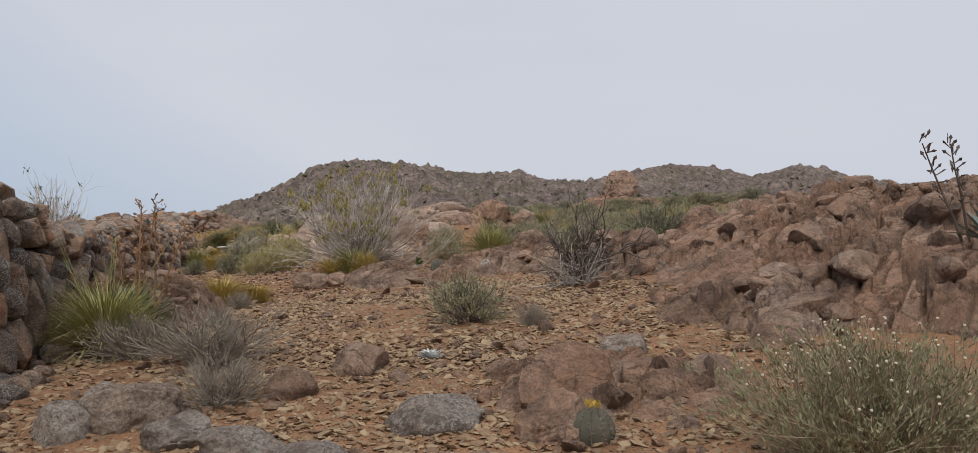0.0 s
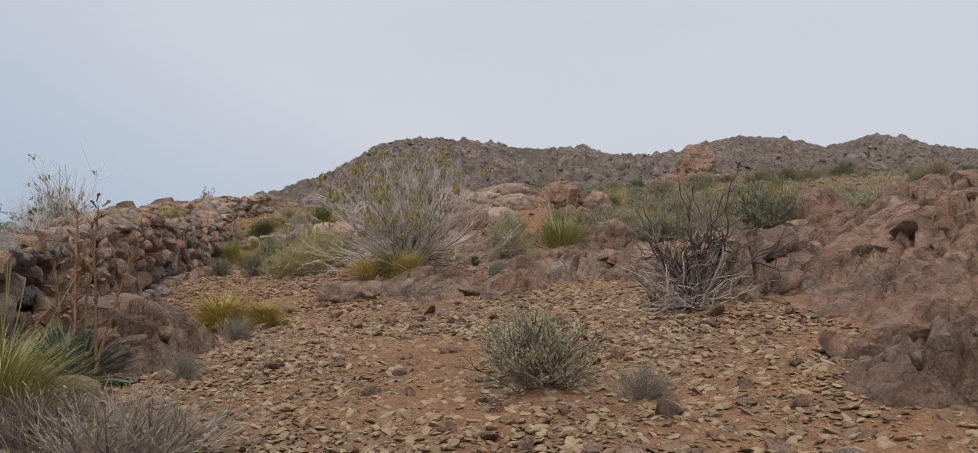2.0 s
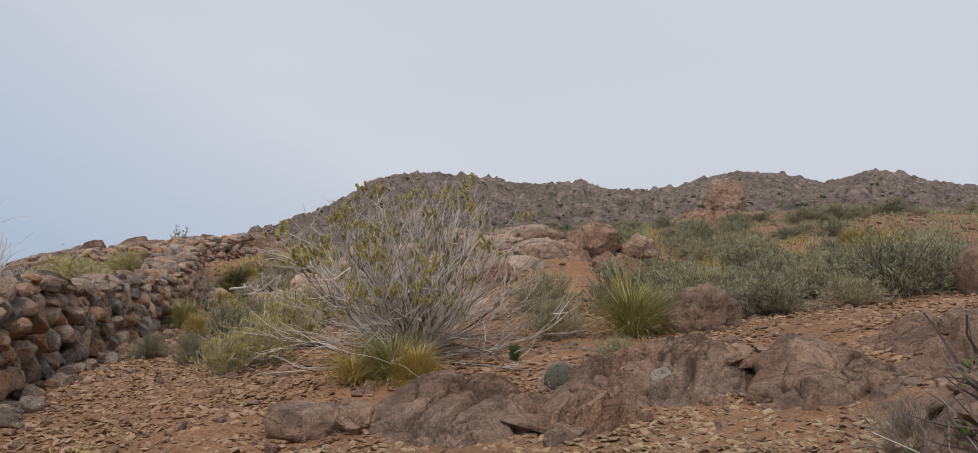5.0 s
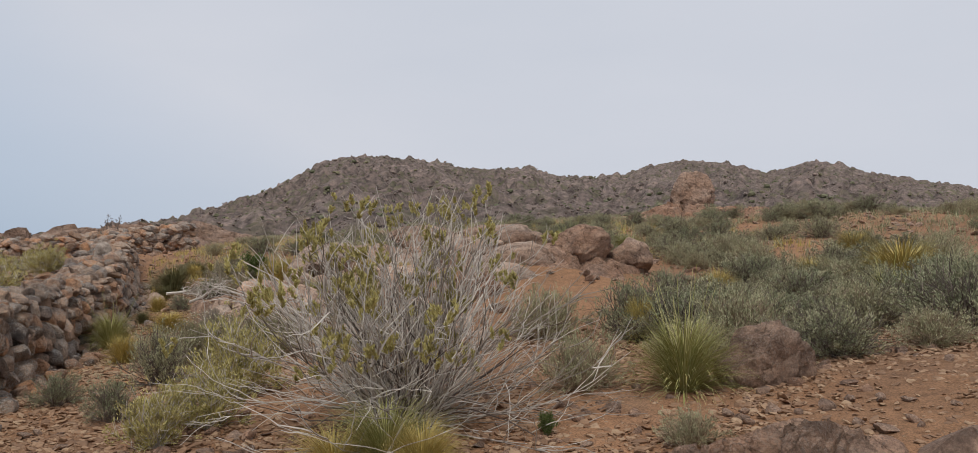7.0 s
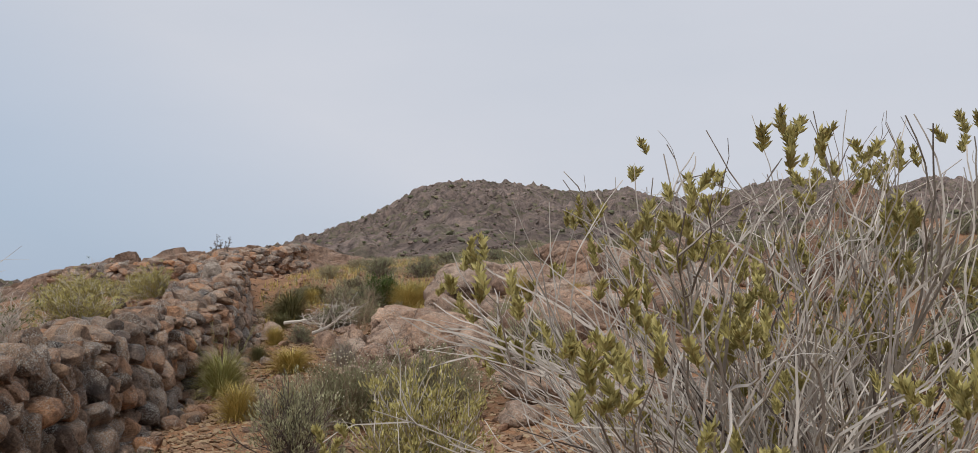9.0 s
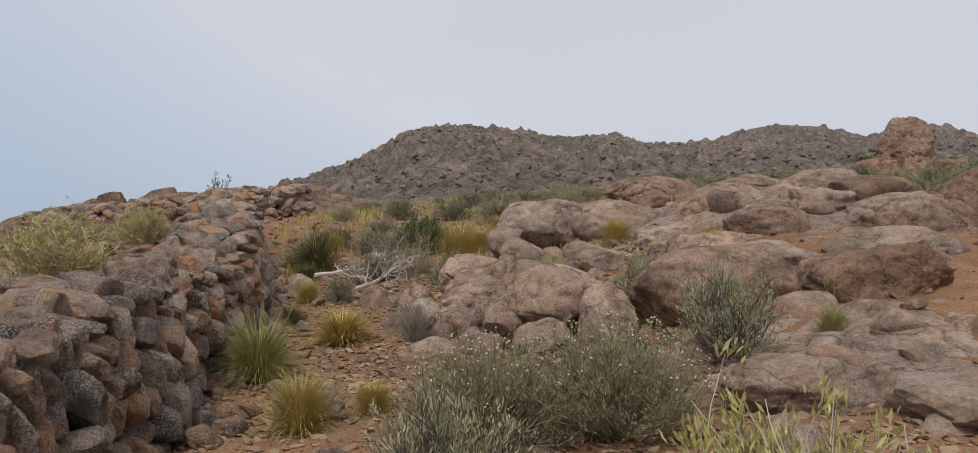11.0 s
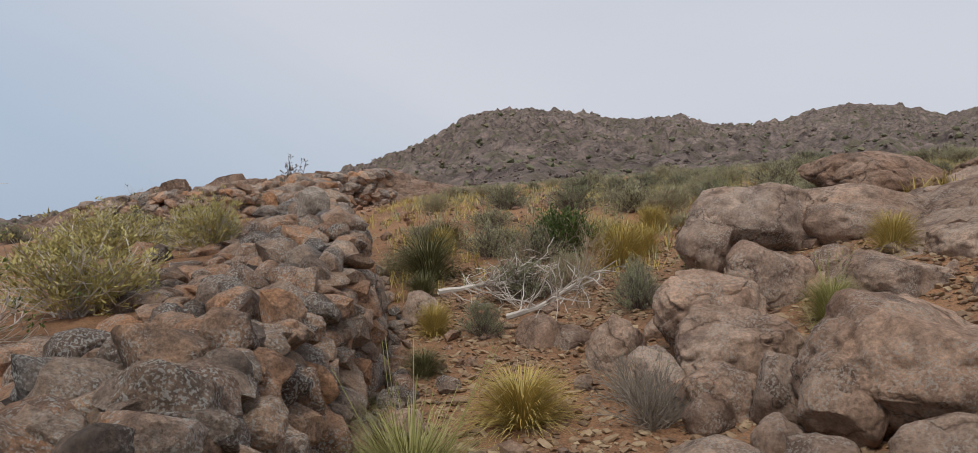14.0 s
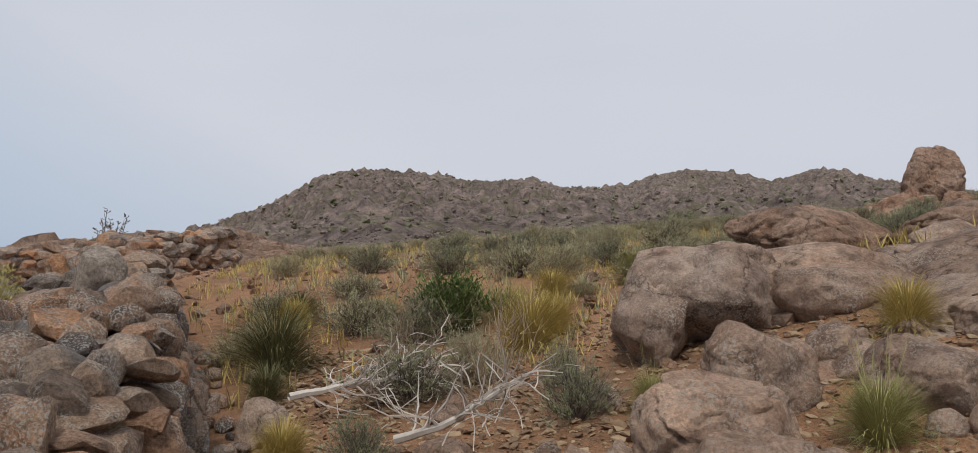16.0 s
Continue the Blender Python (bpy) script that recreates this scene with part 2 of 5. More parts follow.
leaf_olive = plant_material("olive_leaf", (0.235, 0.245, 0.14), (0.33, 0.33, 0.20), (0.17, 0.18, 0.10))
leaf_green = plant_material("dark_green_leaf", (0.075, 0.115, 0.03), (0.12, 0.16, 0.045), (0.06, 0.085, 0.025))
blade_green = plant_material("green_grass_blade", (0.27, 0.27, 0.085), (0.39, 0.37, 0.14), (0.48, 0.42, 0.21))
blade_dark = plant_material("dark_grass_blade", (0.105, 0.115, 0.05), (0.18, 0.175, 0.08), (0.30, 0.25, 0.13))
stone_chip = plant_material("tan_stone_chip", (0.195, 0.125, 0.08), (0.30, 0.202, 0.122), (0.41, 0.30, 0.185), scale=40.0)
red_chip = plant_material("reddish_stone_chip", (0.20, 0.117, 0.072), (0.31, 0.19, 0.115), (0.40, 0.27, 0.17), scale=40.0)
blade_yellow = plant_material("straw_grass_blade", (0.50, 0.37, 0.11), (0.60, 0.47, 0.17), (0.36, 0.29, 0.09))
blade_blue = plant_material("blue_grey_agave_leaf", (0.15, 0.19, 0.16), (0.21, 0.25, 0.22), (0.12, 0.15, 0.12))
stalk_rust = plant_material("rusty_dry_stalk", (0.25, 0.14, 0.075), (0.34, 0.20, 0.11), (0.18, 0.11, 0.07))
flower_cream = plant_material("dry_cream_flower_head", (0.62, 0.55, 0.40), (0.70, 0.64, 0.50), (0.5, 0.42, 0.28))
white_felt = plant_material("white_felted_leaf", (0.70, 0.71, 0.69), (0.80, 0.80, 0.78), (0.60, 0.62, 0.60))
cactus_mat = plant_material("spiny_cactus_skin", (0.10, 0.095, 0.07), (0.13, 0.12, 0.09), (0.09, 0.085, 0.065))
spine_mat = plant_material("cactus_spine", (0.30, 0.24, 0.20), (0.42, 0.35, 0.29), (0.22, 0.17, 0.14))
bloom_mat = plant_material("yellow_cactus_bloom", (0.60, 0.40, 0.08), (0.70, 0.50, 0.12))


# ---- mesh helpers ----
def mesh_of(name, verts, faces, material, smooth=False):
    me = bpy.data.meshes.new(name)
    me.from_pydata(verts, [], faces)
    me.materials.append(material)
    if smooth:
        me.polygons.foreach_set("use_smooth", np.ones(len(me.polygons), dtype=bool))
    me.update()
    return me


def thing(name, label, category, at=(0, 0, 0), group=""):
    ob = new(name)
    ob.location = at
    return tagged(ob, label, category, group)


def part(name, me, parent, label=""):
    ob = new(name, me)
    ob.parent = parent
    return tagged(ob, label)


class Shape:
    """Collects the points and faces of one mesh."""

    def __init__(self):
        self.v, self.f = [], []

    def tube(self, pts, radii, sides=4):
        n0 = len(self.v)
        pts = [Vector(p) for p in pts]
        for i, p in enumerate(pts):
            d = (pts[min(i + 1, len(pts) - 1)] - pts[max(i - 1, 0)])
            d = d.normalized() if d.length > 1e-9 else Vector((0, 0, 1))
            a = d.orthogonal().normalized()
            b = d.cross(a)
            for s in range(sides):
                w = 2 * math.pi * s / sides
                self.v.append(p + radii[i] * (math.cos(w) * a + math.sin(w) * b))
        for i in range(len(pts) - 1):
            for s in range(sides):
                q = n0 + i * sides
                self.f.append((q + s, q + (s + 1) % sides, q + sides + (s + 1) % sides, q + sides + s))
        self.f.append(tuple(n0 + (len(pts) - 1) * sides + s for s in range(sides)))

    def blade(self, pts, width, across):
        """A tapering folded leaf along pts."""
        n0, n = len(self.v), len(pts)
        for i, p in enumerate(pts):
            k = i / (n - 1)
            w = width * (1 - k) ** 0.6 * (0.75 + 0.5 * min(1, 4 * k)) * 0.5
            p = Vector(p)
            fold = Vector((0, 0, 1)).cross(across) * 0.0 + Vector((0, 0, -w * 0.5))
            self.v += [p + across * w, p + fold, p - across * w]
        for i in range(n - 1):
            q = n0 + 3 * i
            self.f += [(q, q + 1, q + 4, q + 3), (q + 1, q + 2, q + 5, q + 4)]

    def leaf(self, p, d, length, width, rnd):
        p, d = Vector(p), Vector(d).normalized()
        a = d.cross(Vector((rnd.uniform(-1, 1), rnd.uniform(-1, 1), rnd.uniform(-1, 1))))
        a = a.normalized() if a.length > 1e-4 else d.orthogonal()
        n0 = len(self.v)
        up = d.cross(a) * width * 0.25
        self.v += [p, p + d * length * 0.5 + a * width * 0.5, p + d * length + up, p + d * length * 0.5 - a * width * 0.5]
        self.f += [(n0, n0 + 1, n0 + 2), (n0, n0 + 2, n0 + 3)]

    def blob(self, verts, faces, m):
        n0 = len(self.v)
        self.v += [m @ Vector(p) for p in verts]
        self.f += [tuple(n0 + i for i in f) for f in faces]

    def mesh(self, name, material, smooth=False):
        return mesh_of(name, [tuple(p) for p in self.v], self.f, material, smooth)


def icosphere(level):
    bm = bmesh.new()
    bmesh.ops.create_icosphere(bm, subdivisions=level, radius=1.0)
    verts = [p.co.copy() for p in bm.verts]
    faces = [tuple(p.index for p in f.verts) for f in bm.faces]
    bm.free()
    return verts, faces


ICO = {n: icosphere(n) for n in (1, 2, 3, 4, 5)}


def rock_points(level, seed, rough=0.16, cuts=9, cut_at=(0.62, 0.95), cracks=0.0):
    """A boulder of radius about 1: a ball trimmed by planes, then weathered by noise."""
    rnd = random.Random(seed)
    planes = []
    for _ in range(cuts):
        n = Vector((rnd.gauss(0, 1), rnd.gauss(0, 1), rnd.gauss(0, 1))).normalized()
        planes.append((n, rnd.uniform(*cut_at)))
    off = Vector((seed * 3.7 % 91, seed * 1.9 % 57, seed * 5.3 % 73))
    out = []
    for p in ICO[level][0]:
        q = p.copy()
        for n, d in planes:
            over = q.dot(n) - d
            if over > 0:
                q -= n * over * 0.9
        k = noise.fractal(p * 1.3 + off, 1.0, 2.1, 5) * rough
        if level > 3:
            k += noise.fractal(p * 5.5 + off, 0.9, 2.0, 4) * rough * 0.22
        if cracks:
            w = p * 1.25 + off
            w = w + Vector((noise.noise(p * 3 + off), noise.noise(p * 3 - off), 0)) * 0.18
            d, tips = noise.voronoi(w)[:2]
            k -= cracks * max(0.0, 1 - (d[1] - d[0]) / 0.075) - 0.6 * cracks * noise.noise(tips[0] * 5.3)
        out.append(q * (1 + k))
    return out


# ---- the ground ----
PY = np.array([-15, 0, 3, 6, 9, 11.9, 13.2, 16, 20, 23, 25, 29.5, 34, 40, 46, 60.0])
PZ = np.array([-1.7, .12, .5, .92, 1.2, 1.28, 1.54, 1.7, 1.86, 2.0, 2.25, 2.8, 3.4, 3.9, 4.3, 5.2])
WY = np.array([-6, 3, 6.7, 8.8, 10.35, 12.4, 14.8, 19.2, 21.4, 24.2, 26.2, 30, 36, 41, 60.])
WX = np.array([-2.0, -2.3, -2.5, -2.65, -2.8, -3.15, -3.43, -3.8, -4.0, -4.12, -4.45, -5.3, -6.8, -8.2, -12])
def sstep(a, b, v):
    u = np.clip((v - a) / (b - a), 0, 1)
    return u * u * (3 - 2 * u)
def ground(x, y):
    x = np.asarray(x, float); y = np.asarray(y, float)
    z = sum(np.interp(y + d, PY, PZ) for d in (-.5, -.25, 0, .25, .5)) / 5
    z = z + .075 * np.clip(x, -14, 20) + .03 * np.clip(x - 20, 0, 60)
    left = np.interp(y, WY, WX) - .5
    z = z + (.5 - .5 * sstep(29, 34, y)) * sstep(.3, -.3, x - left)
    z = z - .16 * np.clip(-14 - x, 0, 40) - .02 * np.clip(-x - 5, 0, 9) * sstep(40, 30, y)
    z = z + 1.0 * np.exp(-.5 * ((x - 2.6) / 2.1) ** 2 - .5 * ((y - 25.6) / 3.0) ** 2)
    z = z + 0.75 * np.exp(-.5 * ((x - 7.2) / 1.9) ** 2 - .5 * ((y - 9.8) / 3.0) ** 2)
    return z


def height(x, y):
    return float(ground(x, y))


def spread(lo, hi, mid, fine, n):
    """Grid lines, closest together round mid."""
    u = np.linspace(-1, 1, n)
    s = np.sinh(u * 6.0) / math.sinh(6.0)
    k = np.where(u < 0, mid - lo, hi - mid)
    return mid + s * k + u * fine * (1 - np.abs(u))


def grid_faces(nx, ny):
    i, j = np.meshgrid(np.arange(nx - 1), np.arange(ny - 1), indexing="ij")
    q = (i * ny + j).ravel()
    return np.stack([q, q + ny, q + ny + 1, q + 1], 1).tolist()


gx = spread(-2500, 2500, 0, 16, 380)
gy = spread(-2500, 2500, 15, 34, 460)
GX, GY = np.meshgrid(gx, gy, indexing="ij")
GZ = ground(GX, GY)
far = np.hypot(GX, GY - 15)
GZ = GZ * (1 - sstep(45, 85, far)) - 25 * sstep(48, 160, far)
rough = np.array([noise.fractal(Vector((x * 0.9, y * 0.9, 3.1)), 0.9, 2.1, 5) + 0.35 * noise.fractal(Vector((x * 5, y * 5, 8.0)), 0.9, 2.1, 3) if abs(x) < 40 and -20 < y < 60 else 0.0 for x, y in zip(GX.ravel(), GY.ravel())]).reshape(GX.shape)
GZ = GZ + 0.018 * rough
floor_mesh = mesh_of("ground", np.stack([GX, GY, GZ], -1).reshape(-1, 3).tolist(), grid_faces(len(gx), len(gy)), soil, True)
tagged(new("ground", floor_mesh), "orange-brown stony desert soil sloping uphill", "ground", kind="structure")


# ---- the hills ----
SKY_AZ = np.array([-40, -26, -16, -11, -9, -6.4, -4.5, -2.2, -0.5, 3.35, 6.4, 7.2, 10.7, 12.2, 13.2, 15.8, 18.7, 19.9, 22.3, 24.7, 26.9, 27.7, 29.2, 30.8, 32.4, 34, 36, 40, 50, 70.0])
SKY_EL = np.array([-3, 0.3, 2.2, 3.0, 3.75, 4.65, 5.6, 7.1, 7.65, 7.62, 7.35, 7.0, 6.8, 7.2, 6.65, 6.3, 6.5, 7.05, 7.45, 7.2, 6.8, 6.45, 6.75, 7.1, 6.85, 6.1, 5.8, 4.9, 4.0, 3.0])
n_az, n_r = 680, 280
azs = np.linspace(-40, 70, n_az)
rs = 38 * (700 / 38.0) ** np.linspace(0, 1, n_r)
top = np.interp(azs, SKY_AZ, SKY_EL)
dist = 500 + 150 * sstep(12, 22, azs)
verts = []
for a, e, big in zip(np.radians(azs), np.radians(top), dist):
    sa, ca = math.sin(a), math.cos(a)
    x0, y0 = 40 * sa, 1.7 + 40 * ca
    z0 = height(x0, min(y0, 46)) - 0.6
    zt = 1.8 + big * math.tan(e)
    for r in rs:
        s = (r - 40) / (big - 40)
        x, y = r * sa, 1.7 + r * ca
        if s <= 0:
            z = height(x, y) - 0.6 + s * 8
        elif s <= 1:
            z = z0 + (zt - z0) * s ** 1.35
        else:
            z = zt - (s - 1) * 260
        k = max(0.0, min(1.0, (r - 44) / 60))
        p = Vector((x / 46, y / 46, 2.0))
        gully = abs(noise.fractal(p, 0.8, 2.1, 5))
        lump = noise.fractal(Vector((x / 7, y / 7, 5.0)), 0.75, 2.1, 4)
        amp = k * min(1.0, r / 260)
        fade = 1 - 0.85 * max(0.0, 1 - abs(s - 1) / 0.10)
        crag = abs(noise.fractal(Vector((x / 15, y / 15, 9.0)), 0.7, 2.1, 4))
        z += amp * ((0.25 - gully) * 13 * fade + (crag - 0.2) * 4.5 * (0.45 + 0.55 * fade) + lump * 1.1)
        verts.append((x, y, z))
hill_mesh = mesh_of("hillside", verts, grid_faces(n_az, n_r), hill_mat, False)
tagged(new("hillside", hill_mesh), "distant rocky desert hills dotted with scrub", "hill", kind="structure")


# ---- rocks ----
def boulder(name, x, y, w, d, h, mat, label, seed, level=4, sink=0.25, rough=0.14, cuts=8, cracks=0.0, turn=0.0, group="", z=None, category="rock", tilt=0.0):
    pts = rock_points(level, seed, rough, cuts, cracks=cracks)
    me = mesh_of(name, [(p.x * w / 2, p.y * d / 2, p.z * h * 0.62) for p in pts], ICO[level][1], mat, True)
    ob = new(name, me)
    ob.matrix_world = pose(x, y, (height(x, y) if z is None else z) + h * (0.62 - 2 * 0.62 * sink) * 0.75, tilt, 0, turn)
    return tagged(ob, label, category, group)


def add_blocks(ob, verts, m, n, count, mat, seed, strike, smooth):
    """Loose and half-broken blocks that sit in the surface of an outcrop."""
    rnd = random.Random(seed)
    kinds = []
    for k in range(9 if count else 0):
        pts = rock_points(3, seed * 31 + k, 0.07 if not smooth else 0.10, 9 if not smooth else 5, (0.40, 0.72) if not smooth else (0.6, 0.95))
        kinds.append(mesh_of("block", [tuple(p) for p in pts], ICO[3][1], mat, smooth))
    for _ in range(count):
        p = Vector(verts[rnd.randrange(n) * m + int(m * 0.88 * math.sqrt(rnd.random()))])
        k = 0.10 * (3.0 ** rnd.random())
        one = new("block", rnd.choice(kinds))
        one.parent = ob
        one.matrix_local = pose(p.x, p.y, p.z - 0.28 * k, rnd.gauss(0, 16), rnd.gauss(0, 16), strike + rnd.gauss(0, 18)) @ Matrix.Diagonal((k * 1.5, k * 0.95, k * 0.72, 1))


def outcrop(name, x, y, rx, ry, h, mat, label, seed, turn=0.0, steps=0.5, grain=1.0, n=90, strike=35.0, blocks=0):
    """Bedrock that breaks through the soil: tilted, fractured blocks at two sizes."""
    off = Vector((seed * 2.3, seed * 4.1, seed))
    verts, faces = [], []
    c, s = math.cos(radians(turn)), math.sin(radians(turn))
    cs, ss = math.cos(radians(strike)), math.sin(radians(strike))
    m = int(n * 0.5)
    for i in range(n):
        a = 2 * math.pi * i / n
        edge = 1 + 0.28 * noise.fractal(Vector((math.cos(a) * 1.4, math.sin(a) * 1.4, seed)), 0.8, 2, 4)
        for j in range(m):
            q = j / (m - 1)
            u, v = math.cos(a) * q * edge * rx, math.sin(a) * q * edge * ry
            px, py = x + c * u - s * v, y + s * u + c * v
            w = Vector(((px * cs + py * ss) * 0.62, (py * cs - px * ss) * 1.25, 0)) * grain + off
            w = w + Vector((noise.noise(w * 1.7), noise.noise(w * 1.7 + Vector((4, 8, 2))), 0)) * 0.28
            dome = max(0.0, 1 - q ** 2.6) ** 0.75
            z = h * dome * (0.75 + 0.40 * noise.fractal(w * 0.6, 0.9, 2.1, 3))
            for k, size, lift in ((0, 1.5, 0.20), (1, 4.2, 0.075)):
                d, pts = noise.voronoi(w * size)[:2]
                tip = pts[0] * 7.31 + off
                block = noise.noise(tip)
                lean = (w * size - pts[0]).x * noise.noise(tip + Vector((3, 1, 7))) + (w * size - pts[0]).y * noise.noise(tip + Vector((8, 5, 2)))
                crack = max(0.0, 1 - (d[1] - d[0]) / 0.11)
                z += dome * min(1.0, h * 1.9) * steps * lift * (1.5 * block + 1.5 * lean - 1.9 * crack)
            z += 0.02 * noise.fractal(w * 9, 0.8, 2, 3) * dome
            verts.append((px, py, height(px, py) + z - 0.14 * q ** 4 - 0.02))
    for i in range(n):
        for j in range(m - 1):
            q, p = i * m + j, ((i + 1) % n) * m + j
            faces.append((q, q + 1, p + 1, p))
    ob = tagged(new(name, mesh_of(name, verts, faces, mat, False)), label, "rock outcrop")
    add_blocks(ob, verts, m, n, blocks, mat, seed, strike, False)
    return ob


RED_OUT = "weathered red-brown bedrock outcrop with cracked ledges"
outcrop("rock_outcrop", 6.2, 9.2, 3.3, 4.6, 0.42, rock_red, "large ragged red-brown bedrock outcrop beside the path", 3, 10, 1.0, 1.0, 400, blocks=200)
outcrop("rock_outcrop", 3.55, 9.9, 0.75, 1.0, 0.62, rock_red, RED_OUT, 8, 20, 0.9, 1.4, 150, blocks=16)
outcrop("rock_outcrop", 1.75, 4.75, 1.2, 0.8, 0.20, rock_red, "low red-brown rock mound patched with grey lichen", 5, -15, 0.8, 1.5, 180, blocks=18)
outcrop("rock_outcrop", 3.6, 6.4, 1.0, 1.1, 0.30, rock_red, RED_OUT, 6, 0, 0.9, 1.4, 150, blocks=26)
outcrop("rock_outcrop", 4.75, 5.8, 0.95, 1.1, 0.6, rock_red, "angular red-brown bedrock beside the path", 17, 5, 0.8, 1.2, 200, blocks=5)
outcrop("rock_outcrop", -2.3, 9.5, 0.98, 1.55, 0.62, rock_red, "dark red-brown rock mass at the foot of the wall", 9, 8, 0.9, 1.3, 180, blocks=34)
outcrop("rock_outcrop", -2.0, 8.0, 0.6, 0.8, 0.30, rock_red, "low brown rock at the foot of the wall", 10, 8, 0.9, 1.3, 120)
outcrop("rock_outcrop", 2.3, 12.8, 1.05, 0.5, 0.30, rock_red, "broken rock ledge across the gravel", 12, -5, 1.0, 2.0, 180, blocks=16)
outcrop("rock_outcrop", 3.5, 12.2, 0.8, 0.55, 0.24, rock_red, RED_OUT, 13, 10, 0.9, 1.8, 150, blocks=8)
outcrop("rock_outcrop", 5.2, 12.6, 1.6, 1.3, 0.22, rock_red, "flat reddish bedrock sheet flush with the soil", 14, 10, 0.7, 1.0, 180)
outcrop("rock_outcrop", -12.5, 47.5, 9.0, 3.5, 1.2, rock_red, "low rocky ridge along the skyline", 15, 8, 2.0, 0.5, 160)
outcrop("rock_outcrop", 15.6, 43.5, 4.0, 3.0, 0.6, rock_red, "rocky knoll under the balanced boulder", 16, 8, 1.6, 0.5, 140)

outcrop("rock_outcrop", 0.70, 12.6, 0.80, 0.72, 0.36, rock_red, "broad low red-brown slab in the gravel", 21, -8, 0.45, 1.1, 200)
outcrop("rock_outcrop", 1.55, 12.15, 0.46, 0.32, 0.30, rock_red, "jagged red-brown ledge with an upright broken face", 29, -6, 1.2, 2.2, 150, blocks=10)
boulder("boulder", -0.42, 12.6, 0.6, 0.5, 0.32, rock_red, "angular brown boulder beside the slab", 22, 4, 0.3)
boulder("boulder", -0.05, 12.55, 0.4, 0.35, 0.24, rock_red, "angular brown boulder beside the slab", 23, 4, 0.3)
boulder("boulder", 2.45, 12.95, 1.0, 0.5, 0.46, rock_red, "blocky brown ledge stone above the hollow", 27, 5, 0.3, 0.10, 12, 0.08)
boulder("boulder", 2.22, 12.5, 0.24, 0.2, 0.28, rock_pale, "pale upright stone on the ledge", 24, 4, 0.25, 0.1, 10, tilt=12)
boulder("boulder", 3.56, 15.3, 0.90, 0.75, 0.74, rock_red, "blocky reddish-brown boulder beside a grass tuft", 25, 5, 0.33, 0.24, 12, 0.05)
boulder("boulder", 3.38, 12.45, 0.85, 0.75, 0.50, rock_red, "rounded brown boulder by the hollow", 26, 4, 0.3)
# hollow of the ledge: its shade is put into this stone's colour
boulder("boulder", 2.85, 12.9, 0.3, 0.25, 0.22, gap_shade, "stone in the hollow of the ledge, dark with painted shade", 28, 4, 0.3)
boulder("boulder", -1.2, 5.05, 0.62, 0.55, 0.40, rock_grey, "grey lichen-covered rock in the soil", 31, 5, 0.42, 0.2, 9)
boulder("boulder", -1.55, 4.9, 0.4, 0.4, 0.3, rock_grey, "brown-grey cracked rock in the soil", 131, 5, 0.42, 0.2, 9)
boulder("boulder", -0.85, 4.55, 0.4, 0.35, 0.26, rock_grey, "brown-grey cracked rock in the soil", 132, 5, 0.42, 0.2, 9)
boulder("boulder", 0.56, 4.45, 0.55, 0.45, 0.26, rock_grey, "smooth grey lichened rock in the gravel", 32, 5, 0.5, 0.14, 5)
boulder("boulder", 0.17, 5.75, 0.42, 0.4, 0.26, rock_red, "rusty brown rock in the gravel", 33, 4, 0.4)
boulder("boulder", -0.3, 5.25, 0.34, 0.3, 0.24, rock_red, "pale brown angular rock in the gravel", 34, 4, 0.35)
boulder("boulder", -0.5, 4.2, 0.5, 0.4, 0.24, rock_grey, "grey lichen-covered rock in the soil", 35, 5, 0.48, 0.2, 9)
boulder("boulder", -0.12, 3.9, 0.4, 0.35, 0.2, rock_grey, "grey lichen-covered rock in the soil", 36, 4, 0.35)
boulder("boulder", 2.03, 5.45, 0.42, 0.36, 0.2, rock_grey, "grey angular rock on the mound", 37, 4, 0.3, 0.2, 10)
boulder("boulder", 1.2, 4.05, 0.5, 0.45, 0.3, rock_red, "reddish rock with a dark cleft", 38, 5, 0.4, 0.22, 10)
boulder("boulder", 7.2, 15.4, 0.9, 0.8, 0.75, rock_red, "dark red boulder at the edge of the scrub", 39, 4, 0.25)
boulder("boulder", 4.35, 23.9, 1.3, 1.1, 0.85, rock_red, "tall cleft boulder on the slope", 41, 5, 0.2, 0.12, 7, 0.05)
boulder("boulder", 5.4, 24.2, 0.95, 0.9, 0.7, rock_red, "brown boulder beside a taller one", 42, 5, 0.2)
boulder("boulder", 3.3, 24.6, 1.3, 1.0, 0.45, rock_red, "rounded brown boulder on the slope", 43, 4, 0.3)
boulder("balanced_boulder", 15.4, 44.3, 2.2, 2.0, 1.75, rock_red, "big cracked boulder perched on the skyline", 44, 5, 0.1, 0.12, 9, 0.09, tilt=10, z=5.75)

